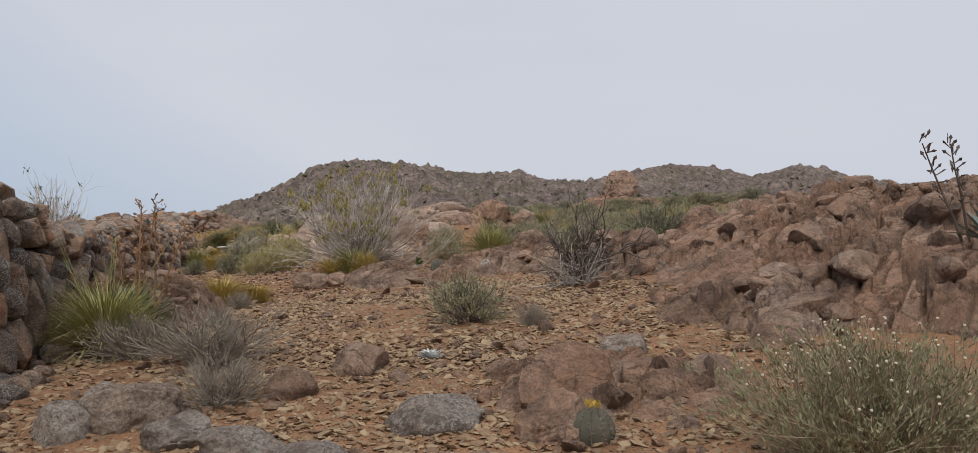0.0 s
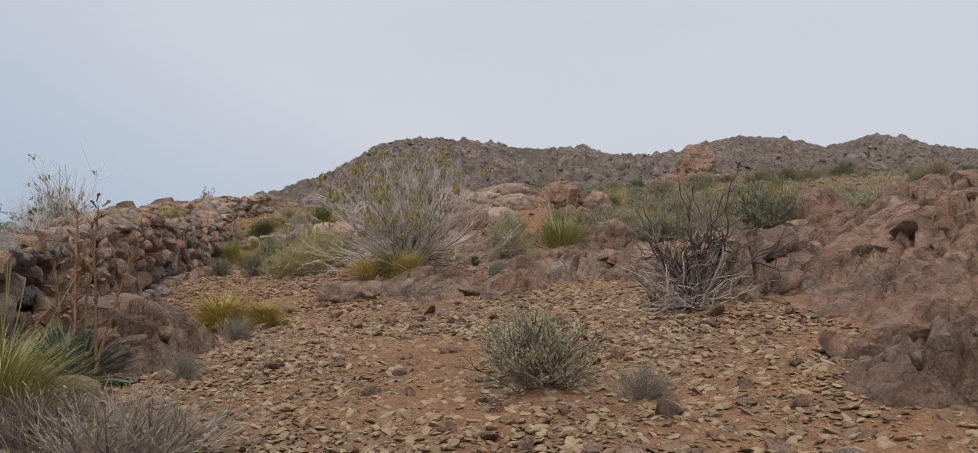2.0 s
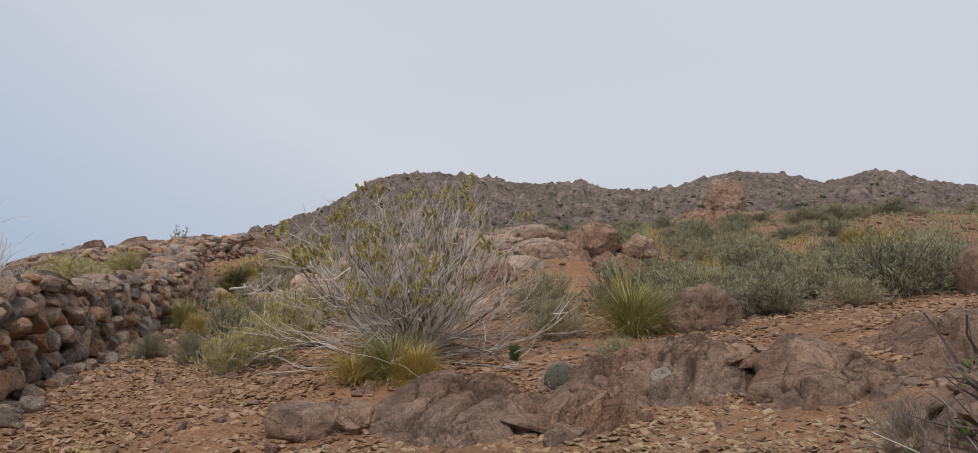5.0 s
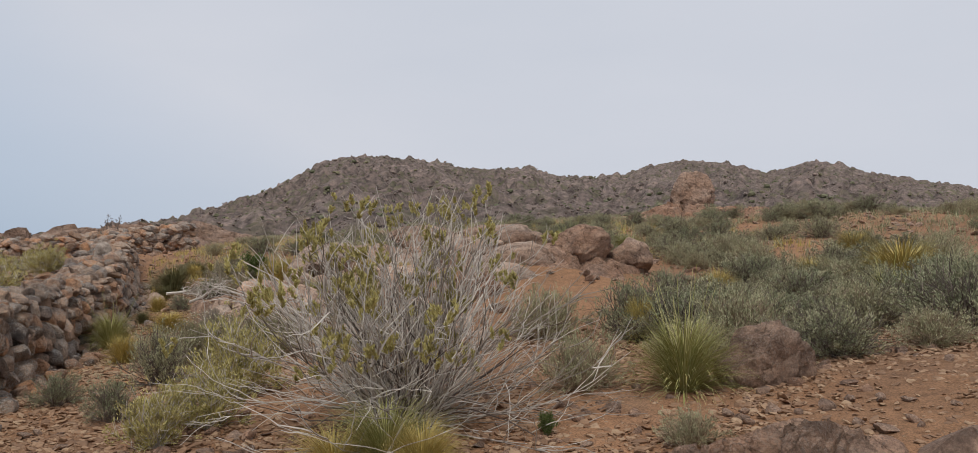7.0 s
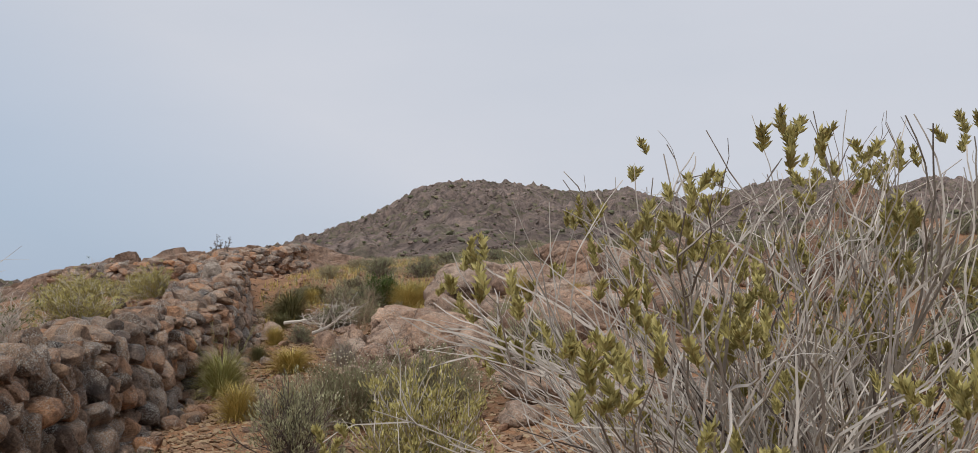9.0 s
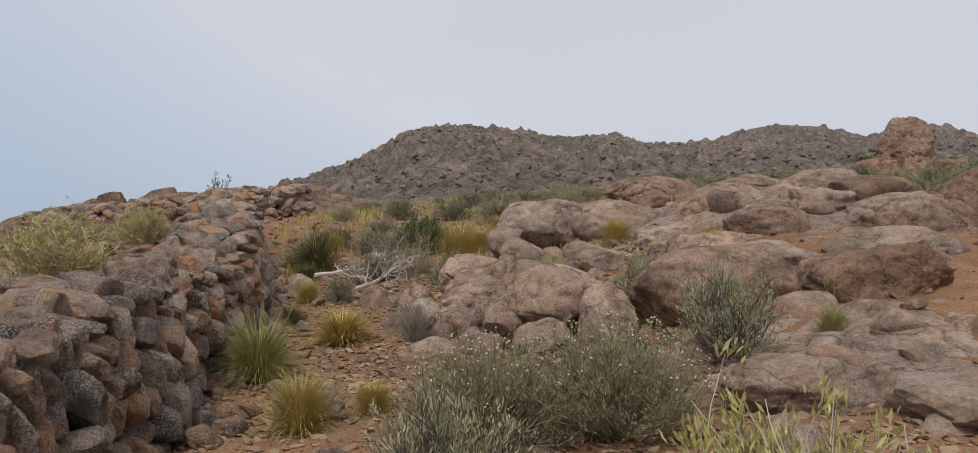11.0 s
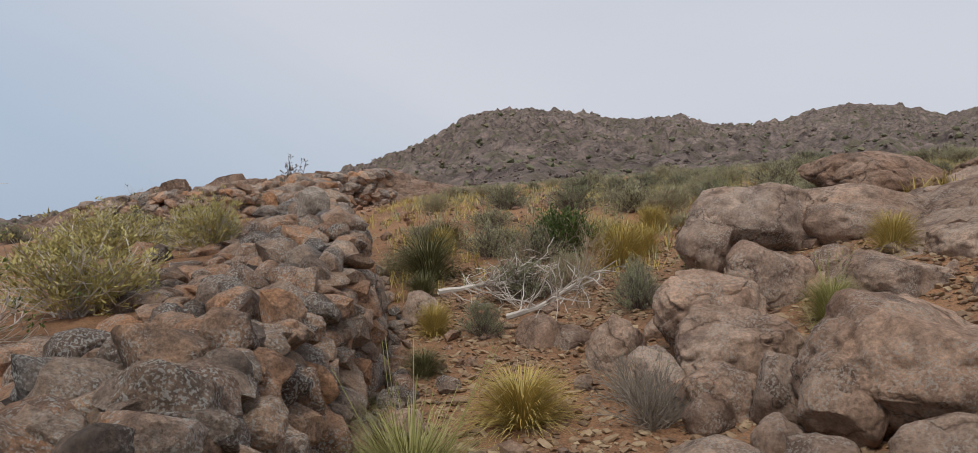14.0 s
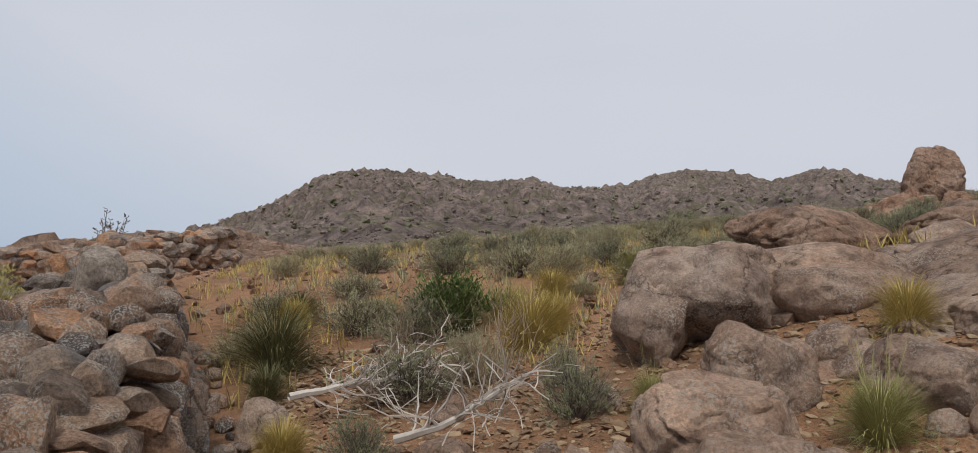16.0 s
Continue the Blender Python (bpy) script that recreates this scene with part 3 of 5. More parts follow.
GRAN = "rounded pinkish-tan granite boulder in the pile"
PILE = "granite boulders beside the wall"
def granite(x, y, w, d, foot, crown, seed, lab=GRAN, cracks=0.05, turn=0.0, tilt=0.0, name="granite_boulder", mat=rock_tan):
    """A weathered granite boulder: y is its near side, foot and crown the heights of its base and top."""
    pts = rock_points(5 if w > 0.4 else 4, seed, 0.13, 10, (0.60, 0.92), cracks * 1.3)
    sink = 0.22 * (crown - foot) + 0.04
    lo = [min(p[i] for p in pts) for i in range(3)]
    hi = [max(p[i] for p in pts) for i in range(3)]
    size = (w, d, crown - foot + sink)
    flat = [tuple(((p[i] - lo[i]) / (hi[i] - lo[i]) - 0.5) * size[i] for i in range(3)) for p in pts]
    ob = new(name, mesh_of(name, flat, ICO[5 if w > 0.4 else 4][1], mat, True))
    ob.matrix_world = pose(x, y + 0.36 * d, (crown + foot - sink) / 2, tilt, 0, turn)
    return tagged(ob, lab, "rock", PILE)


granite(-1.88, 22.85, 0.66, 0.60, 1.83, 2.24, 601)
granite(-1.44, 22.15, 0.47, 0.50, 1.97, 2.41, 602, cracks=0.0)
granite(-1.62, 23.25, 0.88, 0.75, 2.02, 2.52, 603, "cracked rounded granite boulder in the pile", 0.09)
granite(-1.60, 22.62, 0.36, 0.40, 1.91, 2.34, 604)
granite(-2.30, 24.05, 0.47, 0.50, 1.97, 2.41, 605, "angular tan granite boulder at the edge of the pile")
granite(-2.20, 23.25, 0.38, 0.40, 1.90, 2.28, 606, "small lichened granite boulder at the edge of the pile", 0.0)
granite(-1.65, 23.80, 0.84, 0.75, 2.22, 2.73, 607, "cleft granite boulder high in the pile", 0.10)
granite(-1.02, 22.05, 1.20, 1.15, 1.96, 2.70, 608, "broad cracked granite dome in the pile", 0.06)
granite(-0.62, 21.62, 0.52, 0.70, 1.96, 2.52, 628, "grey-lichened shoulder of granite beside the dome", 0.03)
granite(-1.18, 21.60, 0.57, 0.50, 1.93, 2.22, 609, "low rounded granite boulder half buried", 0.0)
granite(-2.18, 21.95, 0.56, 0.50, 1.80, 2.02, 610, "low rounded granite boulder half buried", 0.0)
granite(-1.68, 21.85, 0.40, 0.36, 1.87, 2.06, 611, "low rounded granite boulder half buried", 0.0)
granite(-0.46, 26.30, 1.58, 1.60, 2.62, 3.46, 612, "large smooth granite dome", 0.03, 0, -6)
granite(0.62, 26.05, 1.75, 1.60, 2.75, 3.48, 613, "large smooth granite dome split by a slanting crack", 0.05)
granite(-1.05, 26.2, 0.62, 0.8, 2.6, 3.25, 614, "rounded granite shoulder beside the dome")
granite(1.84, 28.40, 1.95, 1.40, 3.35, 4.02, 615, "broad granite ledge above the pile", 0.08, mat=rock_red)
granite(3.05, 27.70, 1.55, 1.30, 3.45, 4.0, 616, "broad granite ledge above the pile", 0.08, mat=rock_red)
granite(1.93, 25.40, 1.20, 1.00, 3.05, 3.68, 617, "big smooth granite boulder", 0.04)
granite(1.80, 23.70, 1.15, 1.00, 2.72, 3.35, 618, "big reddish granite boulder with dark streaks", 0.04, mat=rock_red)
granite(0.38, 21.55, 1.60, 0.90, 2.20, 2.84, 619, "long low granite boulder with an undercut foot", 0.04, mat=rock_red)
granite(1.75, 21.5, 1.3, 1.0, 2.25, 2.9, 629, "big reddish granite boulder with dark streaks", 0.05, mat=rock_red)
granite(-1.00, 24.75, 0.66, 0.60, 2.45, 2.93, 620)
granite(-0.27, 25.15, 0.40, 0.36, 2.62, 2.89, 621)
granite(-0.62, 25.1, 0.36, 0.36, 2.5, 2.8, 622)
granite(-0.05, 24.2, 1.05, 0.9, 2.35, 2.86, 623, "low rounded granite boulder", 0.05)
granite(0.85, 24.6, 1.0, 0.9, 2.72, 3.12, 624, "low rounded granite boulder", 0.05)
granite(0.45, 22.9, 0.95, 0.8, 2.28, 2.72, 625, "low rounded granite boulder", 0.05)
granite(2.65, 24.2, 1.3, 1.2, 3.05, 3.55, 626, "big smooth granite boulder", 0.05)
granite(3.4, 25.4, 1.6, 1.4, 3.35, 3.9, 627, "big smooth granite boulder", 0.05)
granite(1.25, 22.55, 1.25, 0.9, 2.42, 2.90, 632, "low rounded granite boulder", 0.05)
granite(2.5, 22.4, 1.35, 1.0, 2.55, 3.05, 633, "low rounded granite boulder", 0.05)
granite(0.95, 23.5, 0.95, 0.8, 2.55, 3.0, 634, "low rounded granite boulder", 0.05)
granite(3.2, 23.4, 1.4, 1.0, 2.95, 3.45, 635, "low rounded granite boulder", 0.05)
granite(-2.84, 24.85, 0.40, 0.40, 1.97, 2.31, 630, "reddish rounded boulder under the dead branches", 0.0, mat=rock_red)
granite(-2.58, 24.75, 0.40, 0.36, 1.97, 2.24, 631, "dark rounded boulder under the dead branches", 0.0)
rnd = random.Random(640)
for k in range(46):
    a, q = rnd.uniform(0, 2 * math.pi), math.sqrt(rnd.random())
    x, y, w = -0.95 + 1.75 * q * math.cos(a), 23.7 + 2.3 * q * math.sin(a), rnd.uniform(0.12, 0.32)
    g = height(x, y)
    granite(x, y, w, w * rnd.uniform(0.7, 1.1), g - 0.02, g + w * rnd.uniform(0.45, 0.85), 650 + k % 12, "small tan granite block lodged between the boulders", 0.0, rnd.uniform(0, 360), rnd.gauss(0, 12), "granite_block")
for k, (x, y, w, d, h, lab) in enumerate((
    (0.1, 19.55, 0.95, 0.7, 0.34, "flat granite slab beside the path"), (0.75, 19.0, 0.8, 0.7, 0.3, "flat granite slab beside the path"), (-0.35, 18.8, 0.5, 0.4, 0.2, "flat granite slab beside the path"),
    (-3.0, 20.45, 0.62, 0.5, 0.22, "flat grey-brown rock in the path"), (-3.95, 26.2, 0.4, 0.36, 0.36, "reddish stone fallen at the wall's foot"), (-3.75, 23.2, 0.3, 0.24, 0.2, "reddish stone fallen at the wall's foot"))):
    boulder("granite_boulder", x, y, w * 1.08, d * 1.08, h, rock_tan, lab, 60 + k, 5, 0.25, 0.12, 8, 0.03, k * 37.0, PILE)


def granite_mass(x, y, rx, ry, h, size, seed, label, n=150, blocks=24):
    """A hump of rounded, cracked granite pillows."""
    off, verts, faces, m = Vector((seed, seed * 2.0, 0)), [], [], 80
    for i in range(n):
        a = 2 * math.pi * i / n
        edge = 1 + 0.3 * noise.fractal(Vector((math.cos(a) * 1.5, math.sin(a) * 1.5, seed)), 0.8, 2, 4)
        for j in range(m):
            q = j / (m - 1)
            px, py = x + math.cos(a) * q * edge * rx, y + math.sin(a) * q * edge * ry
            w = Vector((px, py, 0)) / size + off
            w += Vector((noise.noise(w * 1.2), noise.noise(w * 1.2 + Vector((9, 3, 1))), 0)) * 0.35
            d = noise.voronoi(w)[0]
            pillow = min(1.0, (d[1] - d[0]) * 1.5) ** 0.45
            fall = max(0.0, 1 - q ** 3) ** 0.8
            z = fall * (h * (0.35 + 0.65 * pillow) * (0.8 + 0.5 * noise.fractal(w * 0.7, 0.9, 2, 3)) + 0.03 * noise.fractal(w * 4, 0.8, 2, 4))
            verts.append((px, py, height(px, py) + z - 0.15 * q ** 4 - 0.05))
    for i in range(n):
        for j in range(m - 1):
            q, p = i * m + j, ((i + 1) % n) * m + j
            faces.append((q, q + 1, p + 1, p))
    ob = tagged(new("granite_outcrop", mesh_of("granite_outcrop", verts, faces, rock_tan, True)), label, "rock outcrop")
    add_blocks(ob, verts, m, n, blocks, rock_tan, seed + 40, 20.0, True)
    return ob


granite_mass(1.9, 25.6, 2.8, 3.2, 0.18, 0.95, 3, "humped outcrop of rounded, cracked tan granite", 220, 40)
granite_mass(0.9, 20.4, 1.5, 2.2, 0.22, 1.1, 7, "flat granite slabs beside the path")
outcrop("rock_outcrop", 4.3, 24.6, 1.9, 1.6, 0.35, rock_red, "cracked brown outcrop on the slope", 19, 0, 1.3, 0.8, 150, blocks=24)


# ---- the dry stone wall ----
def wall_x(y):
    return float(np.interp(y, WY, WX))


def wall_foot(y):
    return float(np.interp(y, PY, PZ)) + 0.075 * wall_x(y)


def wall_top(y):
    return wall_foot(y) + 1.03 + 0.40 * float(sstep(9.4, 7.4, y)) + 0.05 * math.sin(y * 1.3) + 0.05 * math.sin(y * 0.47 + 1)


def fieldstones(level, count):
    """Rough blocky stones that each fill a box of half-size one."""
    out = []
    for k in range(count):
        rnd = random.Random(900 + k)
        planes = [(Vector((rnd.gauss(0, 1), rnd.gauss(0, 1), rnd.gauss(0, 1))).normalized(), rnd.uniform(0.66, 1.05)) for _ in range(11)]
        off, power, pts = Vector((k * 3.1, k * 1.7, k * 5.9)), rnd.uniform(3.5, 7.0), []
        for p in ICO[level][0]:
            q = p / sum(abs(c) ** power for c in p) ** (1 / power)
            for n, d in planes:
                over = q.dot(n) - d
                if over > 0:
                    q = q - n * over * 0.95
            pts.append(q * (1 + 0.10 * noise.fractal(p * 1.2 + off, 1.0, 2.1, 4) + 0.035 * noise.fractal(p * 5 + off, 0.9, 2.0, 3)))
        grow = [1 / max(abs(p[i]) for p in pts) for i in range(3)]
        out.append(mesh_of("stone", [(p.x * grow[0], p.y * grow[1], p.z * grow[2]) for p in pts], ICO[level][1], rock_wall, False))
    return out


stone_meshes = fieldstones(2, 24)
fine_stones = fieldstones(3, 24)
wall = thing("dry_stone_wall", "long dry stone wall of rough brown and grey fieldstones", "wall")
wall["kind"] = "structure"
# sheet behind the stones; its dark colour stands in for shade in the gaps
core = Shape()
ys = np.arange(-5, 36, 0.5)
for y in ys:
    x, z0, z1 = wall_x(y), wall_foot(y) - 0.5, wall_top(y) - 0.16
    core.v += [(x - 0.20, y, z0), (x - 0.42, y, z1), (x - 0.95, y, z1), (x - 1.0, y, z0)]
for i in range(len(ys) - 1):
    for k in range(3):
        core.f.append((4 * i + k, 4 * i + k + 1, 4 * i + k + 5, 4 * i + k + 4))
part("core", core.mesh("core", gap_shade), wall, "rubble core with the shade between the stones in its colour")

rnd = random.Random(11)
laid = []
COURSE = (0.0, 0.26, 0.48, 0.68, 0.86, 1.0)
for row in range(5):
    y = -4.5 + rnd.uniform(0, 0.3)
    while y < 35:
        high = wall_top(y) - wall_foot(y) - 0.06
        h = high * (COURSE[row + 1] - COURSE[row])
        w = rnd.uniform(0.14, 0.36) * (1.15 if row == 0 else 1.0)
        z = wall_foot(y) + 0.04 + high * COURSE[row] + h / 2 + rnd.uniform(-0.03, 0.03)
        if row < 4 and rnd.random() < 0.25:      # a tall stone that breaks the course
            h, z, w = h * 1.6, z + h * 0.30, w * 0.85
        elif rnd.random() < 0.2:
            h *= 0.72
        laid.append((wall_x(y) - 0.05 - 0.045 * row + rnd.uniform(-0.07, 0.07), y + w / 2, z, rnd.uniform(0.26, 0.36), w * 1.07, h * 1.10, rnd.uniform(-24, 24), rnd.uniform(-12, 12), rnd.uniform(-16, 16)))
        y += w * 0.97
y = -4.5
while y < 35:
    for across in range(5):
        w = rnd.uniform(0.17, 0.40)
        x = wall_x(y) - 0.27 - 0.18 * across + rnd.uniform(-0.08, 0.08)
        laid.append((x, y + rnd.uniform(-0.15, 0.15), wall_top(y) - 0.06 + rnd.uniform(-0.09, 0.07) - 0.03 * across, w, w * rnd.uniform(0.6, 1.2), rnd.uniform(0.14, 0.30), rnd.uniform(-22, 22), rnd.uniform(-22, 22), rnd.uniform(0, 360)))
    y += 0.25
for _ in range(260):
    y = rnd.uniform(6, 34)
    x = wall_x(y) - 1.1 - abs(rnd.gauss(0, 0.8))
    laid.append((x, y, height(x, y) + 0.04, rnd.uniform(0.2, 0.6), rnd.uniform(0.2, 0.55), rnd.uniform(0.14, 0.34), rnd.uniform(-20, 20), rnd.uniform(-20, 20), rnd.uniform(0, 360)))
for _ in range(420):
    y = rnd.uniform(5, 30)
    x = wall_x(y) + abs(rnd.gauss(0.10, 0.16))
    k = rnd.uniform(0.06, 0.22)
    laid.append((x, y, height(x, y) + 0.2 * k, k, k * rnd.uniform(0.7, 1.3), k * 0.8, rnd.uniform(-20, 20), rnd.uniform(-20, 20), rnd.uniform(0, 360)))
near = [s for s in laid if 17.6 < s[1] < 21.6 and s[0] > wall_x(s[1]) - 0.62][:300]
rest = [s for s in laid if s not in near]
for x, y, z, w, d, h, rx, ry, rz in near:
    ob = new("stone", rnd.choice(fine_stones))
    ob.parent = wall
    ob.matrix_local = pose(x, y, z, rx, ry, rz) @ Matrix.Diagonal((w * 0.52, d * 0.49, h * 0.50, 1))
pile = Shape()
for x, y, z, w, d, h, rx, ry, rz in rest:
    me = rnd.choice(stone_meshes)
    pile.blob([v.co for v in me.vertices], ICO[2][1], pose(x, y, z, rx, ry, rz) @ Matrix.Diagonal((w * 0.52, d * 0.49, h * 0.50, 1)))
tagged(part("stones", pile.mesh("stones", rock_wall), wall), kind="stuff")
far_wall = thing("dry_stone_wall", "low far dry stone wall along the rocky ridge", "wall")
far_wall["kind"] = "structure"
pile = Shape()
for k in range(520):
    u = rnd.random()
    x, y = -6.3 - 7.5 * u, 43.5 - 3.5 * u + rnd.uniform(-0.3, 0.3)
    z = height(x, y) + rnd.uniform(0.0, 1.0) * (1.0 - 0.25 * u)
    me = rnd.choice(stone_meshes)
    pile.blob([v.co for v in me.vertices], ICO[2][1], pose(x, y, z, rnd.uniform(-20, 20), rnd.uniform(-20, 20), rnd.uniform(0, 360)) @ Matrix.Diagonal((0.26, 0.24, 0.15, 1)))
tagged(part("stones", pile.mesh("stones", rock_wall), far_wall), kind="stuff")
boulder("cap_stone", -5.0, 26.3, 0.34, 0.32, 0.32, rock_pale, "pale rounded stone resting on the wall", 91, 4, 0.1, z=3.12)


# ---- loose stones on the ground ----
def scatter_stones(name, count, area, size, flat, mat, label, seed, level=1, patchy=0.4):
    rng = np.random.default_rng(seed)
    x0, x1, y0, y1 = area
    x, y = rng.uniform(x0, x1, count * 3), rng.uniform(y0, y1, count * 3)
    patch = np.sin(x * 1.7 + 1.3 * np.sin(y * 0.9 + seed)) * np.sin(y * 1.3 + 1.1 * np.sin(x * 1.1)) + rng.normal(0, 0.5, count * 3)
    keep = (x > np.interp(y, WY, WX) + 0.12) & (patch > -patchy)
    x, y = x[keep][:count], y[keep][:count]
    n = len(x)
    s = size[0] * (size[1] / size[0]) ** (rng.random(n) ** 2.0)
    a, rx, ry = rng.uniform(0, 2 * np.pi, n), rng.normal(0, 0.22, n), rng.normal(0, 0.22, n)
    kinds = np.array([[tuple(p) for p in rock_points(level, seed * 7 + k, 0.15, 8, (0.35, 0.8))] for k in range(11)])
    p = kinds[rng.integers(0, len(kinds), n)] * np.stack([s, s * rng.uniform(0.5, 0.95, n), s * flat * rng.uniform(0.6, 1.4, n)], 1)[:, None]
    px, py, pz = p[..., 0], p[..., 1], p[..., 2]
    pz = pz + px * rx[:, None] + py * ry[:, None]
    ca, sa = np.cos(a)[:, None], np.sin(a)[:, None]
    z = ground(x, y) + s * flat * 0.3
    out = np.stack([x[:, None] + ca * px - sa * py, y[:, None] + sa * px + ca * py, z[:, None] + pz], -1).reshape(-1, 3)
    tri = np.array(ICO[level][1])
    faces = (tri[None] + (np.arange(n) * p.shape[1])[:, None, None]).reshape(-1, 3)
    return tagged(new(name, mesh_of(name, out.tolist(), faces.tolist(), mat)), label, "stones", kind="stuff")


scatter_stones("gravel", 42000, (-2.2, 3.4, 2.8, 12.2), (0.014, 0.062), 0.32, stone_chip, "flat tan rock flakes strewn over the soil", 1, patchy=1.0)
scatter_stones("gravel", 34000, (-4.2, 7.5, 11.8, 19), (0.016, 0.07), 0.34, red_chip, "reddish rock flakes strewn over the soil", 2)
scatter_stones("gravel", 22000, (-4.0, 0.5, 17.5, 29), (0.012, 0.07), 0.4, stone_chip, "small stones strewn along the path", 3, patchy=1.2)
scatter_stones("gravel", 7000, (-12, 24, 18, 50), (0.03, 0.20), 0.5, rock_red, "scattered stones across the slope", 4)
scatter_stones("gravel", 700, (-3.0, 5.5, 2.0, 16), (0.05, 0.11), 0.5, rock_red, "loose brown stones on the soil", 5, 2)


# ---- plants ----
def stem(rnd, p, d, length, bend, n=5, rise=0.0):
    """A crooked line of points from p along d."""
    pts, d = [Vector(p)], Vector(d).normalized()
    for _ in range(n):
        d = (d + Vector((rnd.gauss(0, bend), rnd.gauss(0, bend), rnd.gauss(0, bend) + rise))).normalized()
        pts.append(pts[-1] + d * length / n)
    return pts


def dome(rnd, spread_angle):
    a, e = rnd.uniform(0, 2 * math.pi), rnd.uniform(0, 1) ** 0.7 * spread_angle
    return Vector((math.sin(e) * math.cos(a), math.sin(e) * math.sin(a), math.cos(e)))


def twiggy(name, label, category, seed, radius, tall, mains, forks, thick, wood, leaves=0, leaf_mat=None, leaf_size=0.03, spread_angle=1.25, tuft=8, bend=0.14, rise=0.02, group="", tips=0.7, split=False, clump=0.6, joints=6):
    """A many-stemmed shrub: forking stems, and leaves in tufts near their ends."""
    rnd = random.Random(seed)
    ob = thing(name, label, category, group=group)
    wood_shape, leaf_shape = Shape(), Shape()
    ends = []
    for _ in range(mains):
        if split and wood_shape.v:
            part("branch", wood_shape.mesh("branch", wood), ob)
            wood_shape = Shape()
        d = dome(rnd, spread_angle)
        reach = 1 / math.sqrt((math.hypot(d.x, d.y) / radius) ** 2 + (d.z / tall) ** 2)
        base = Vector((rnd.gauss(0, 0.08), rnd.gauss(0, 0.08), -0.03)) * min(1.0, radius)
        pts = stem(rnd, base, d + Vector((0, 0, 0.12)), reach * rnd.uniform(0.7, 1.05), bend, joints, rise)
        r = thick * rnd.uniform(0.6, 1.2)
        wood_shape.tube(pts, [r * (1 - 0.72 * i / joints) for i in range(joints + 1)], 4)
        for _ in range(forks):
            i = rnd.randint(joints // 3, joints - 1)
            dd = (pts[i + 1] - pts[i]).normalized() + Vector((rnd.gauss(0, 0.45), rnd.gauss(0, 0.45), rnd.gauss(0.1, 0.35)))
            sub = stem(rnd, pts[i], dd, reach * rnd.uniform(0.2, 0.45), bend * 1.2, joints - 2, rise)
            wood_shape.tube(sub, [r * 0.68 * (1 - 0.65 * j / (joints - 2)) for j in range(joints - 1)], 3)
            ends.append(sub)
        ends.append(pts)
    part("branch" if split else "branchwork", wood_shape.mesh("branch", wood), ob)
    if leaves:
        for _ in range(leaves):
            s = rnd.choice(ends)
            i = rnd.randint(max(1, int(len(s) * tips)), len(s) - 1)
            p = s[i].lerp(s[i - 1], rnd.random())
            for _ in range(tuft):
                dd = dome(rnd, 1.5) + (s[i] - s[i - 1]).normalized()
                leaf_shape.leaf(p + Vector((rnd.gauss(0, 1), rnd.gauss(0, 1), rnd.gauss(0, 1))) * leaf_size * clump, dd, leaf_size * rnd.uniform(0.7, 1.5), leaf_size * rnd.uniform(0.22, 0.4), rnd)
        part("foliage", leaf_shape.mesh("foliage", leaf_mat), ob)
    return ob


def tussock(name, label, seed, radius, tall, blades, mat, group="", width=0.0048, droop=1.6, seeds=0):
    """A clump of bunch grass."""
    rnd = random.Random(seed)
    sh = Shape()
    for _ in range(int(blades * 2.3)):
        a, lean = rnd.uniform(0, 2 * math.pi), abs(rnd.gauss(0, 0.6)) + 0.05
        out = Vector((math.cos(a), math.sin(a), 0))
        p = out * rnd.uniform(0, radius * 0.22) + Vector((0, 0, -0.02))
        n, length = 5, tall * rnd.uniform(0.65, 1.15)
        pts = [p]
        for i in range(n):
            w = lean + droop * (i / n) ** 1.6 * rnd.uniform(0.5, 1.2)
            pts.append(pts[-1] + (out * math.sin(w) * (radius / tall + 0.25) + Vector((0, 0, math.cos(w)))) * length / n)
        sh.blade(pts, width * rnd.uniform(0.7, 1.4), Vector((-out.y, out.x, 0)))
    for _ in range(seeds):
        d = dome(rnd, 0.5)
        sh.tube(stem(rnd, (0, 0, 0), d, tall * rnd.uniform(1.0, 1.5), 0.06, 4), [0.002] * 5, 3)
    ob = new(name, sh.mesh(name, mat))
    return tagged(ob, label, "grass", group)


def place(ob, x, y, size=1.0, turn=0.0, z=None, tall=None):
    ob.matrix_world = pose(x, y, height(x, y) if z is None else z, 0, 0, turn) @ Matrix.Diagonal((size, size, tall or size, 1))
    return ob


def copies(kinds, spots, seed):
    """Sets the kinds themselves at the first spots and copies at the others. spots: x, y, width, height."""
    rnd = random.Random(seed)
    bases = [tuple(k.get("_size")) for k in kinds]
    used = set()
    for n, (x, y, w, h) in enumerate(spots):
        i = n % len(kinds)
        sx, sz = w / bases[i][0], h / bases[i][1]
        m = pose(x, y, height(x, y), 0, 0, rnd.uniform(0, 360))
        if i in used:
            ob = copy_thing(kinds[i], m)
        else:
            used.add(i)
            ob = kinds[i]
            ob.matrix_basis = m
        ob.scale = (sx, sx, sz)


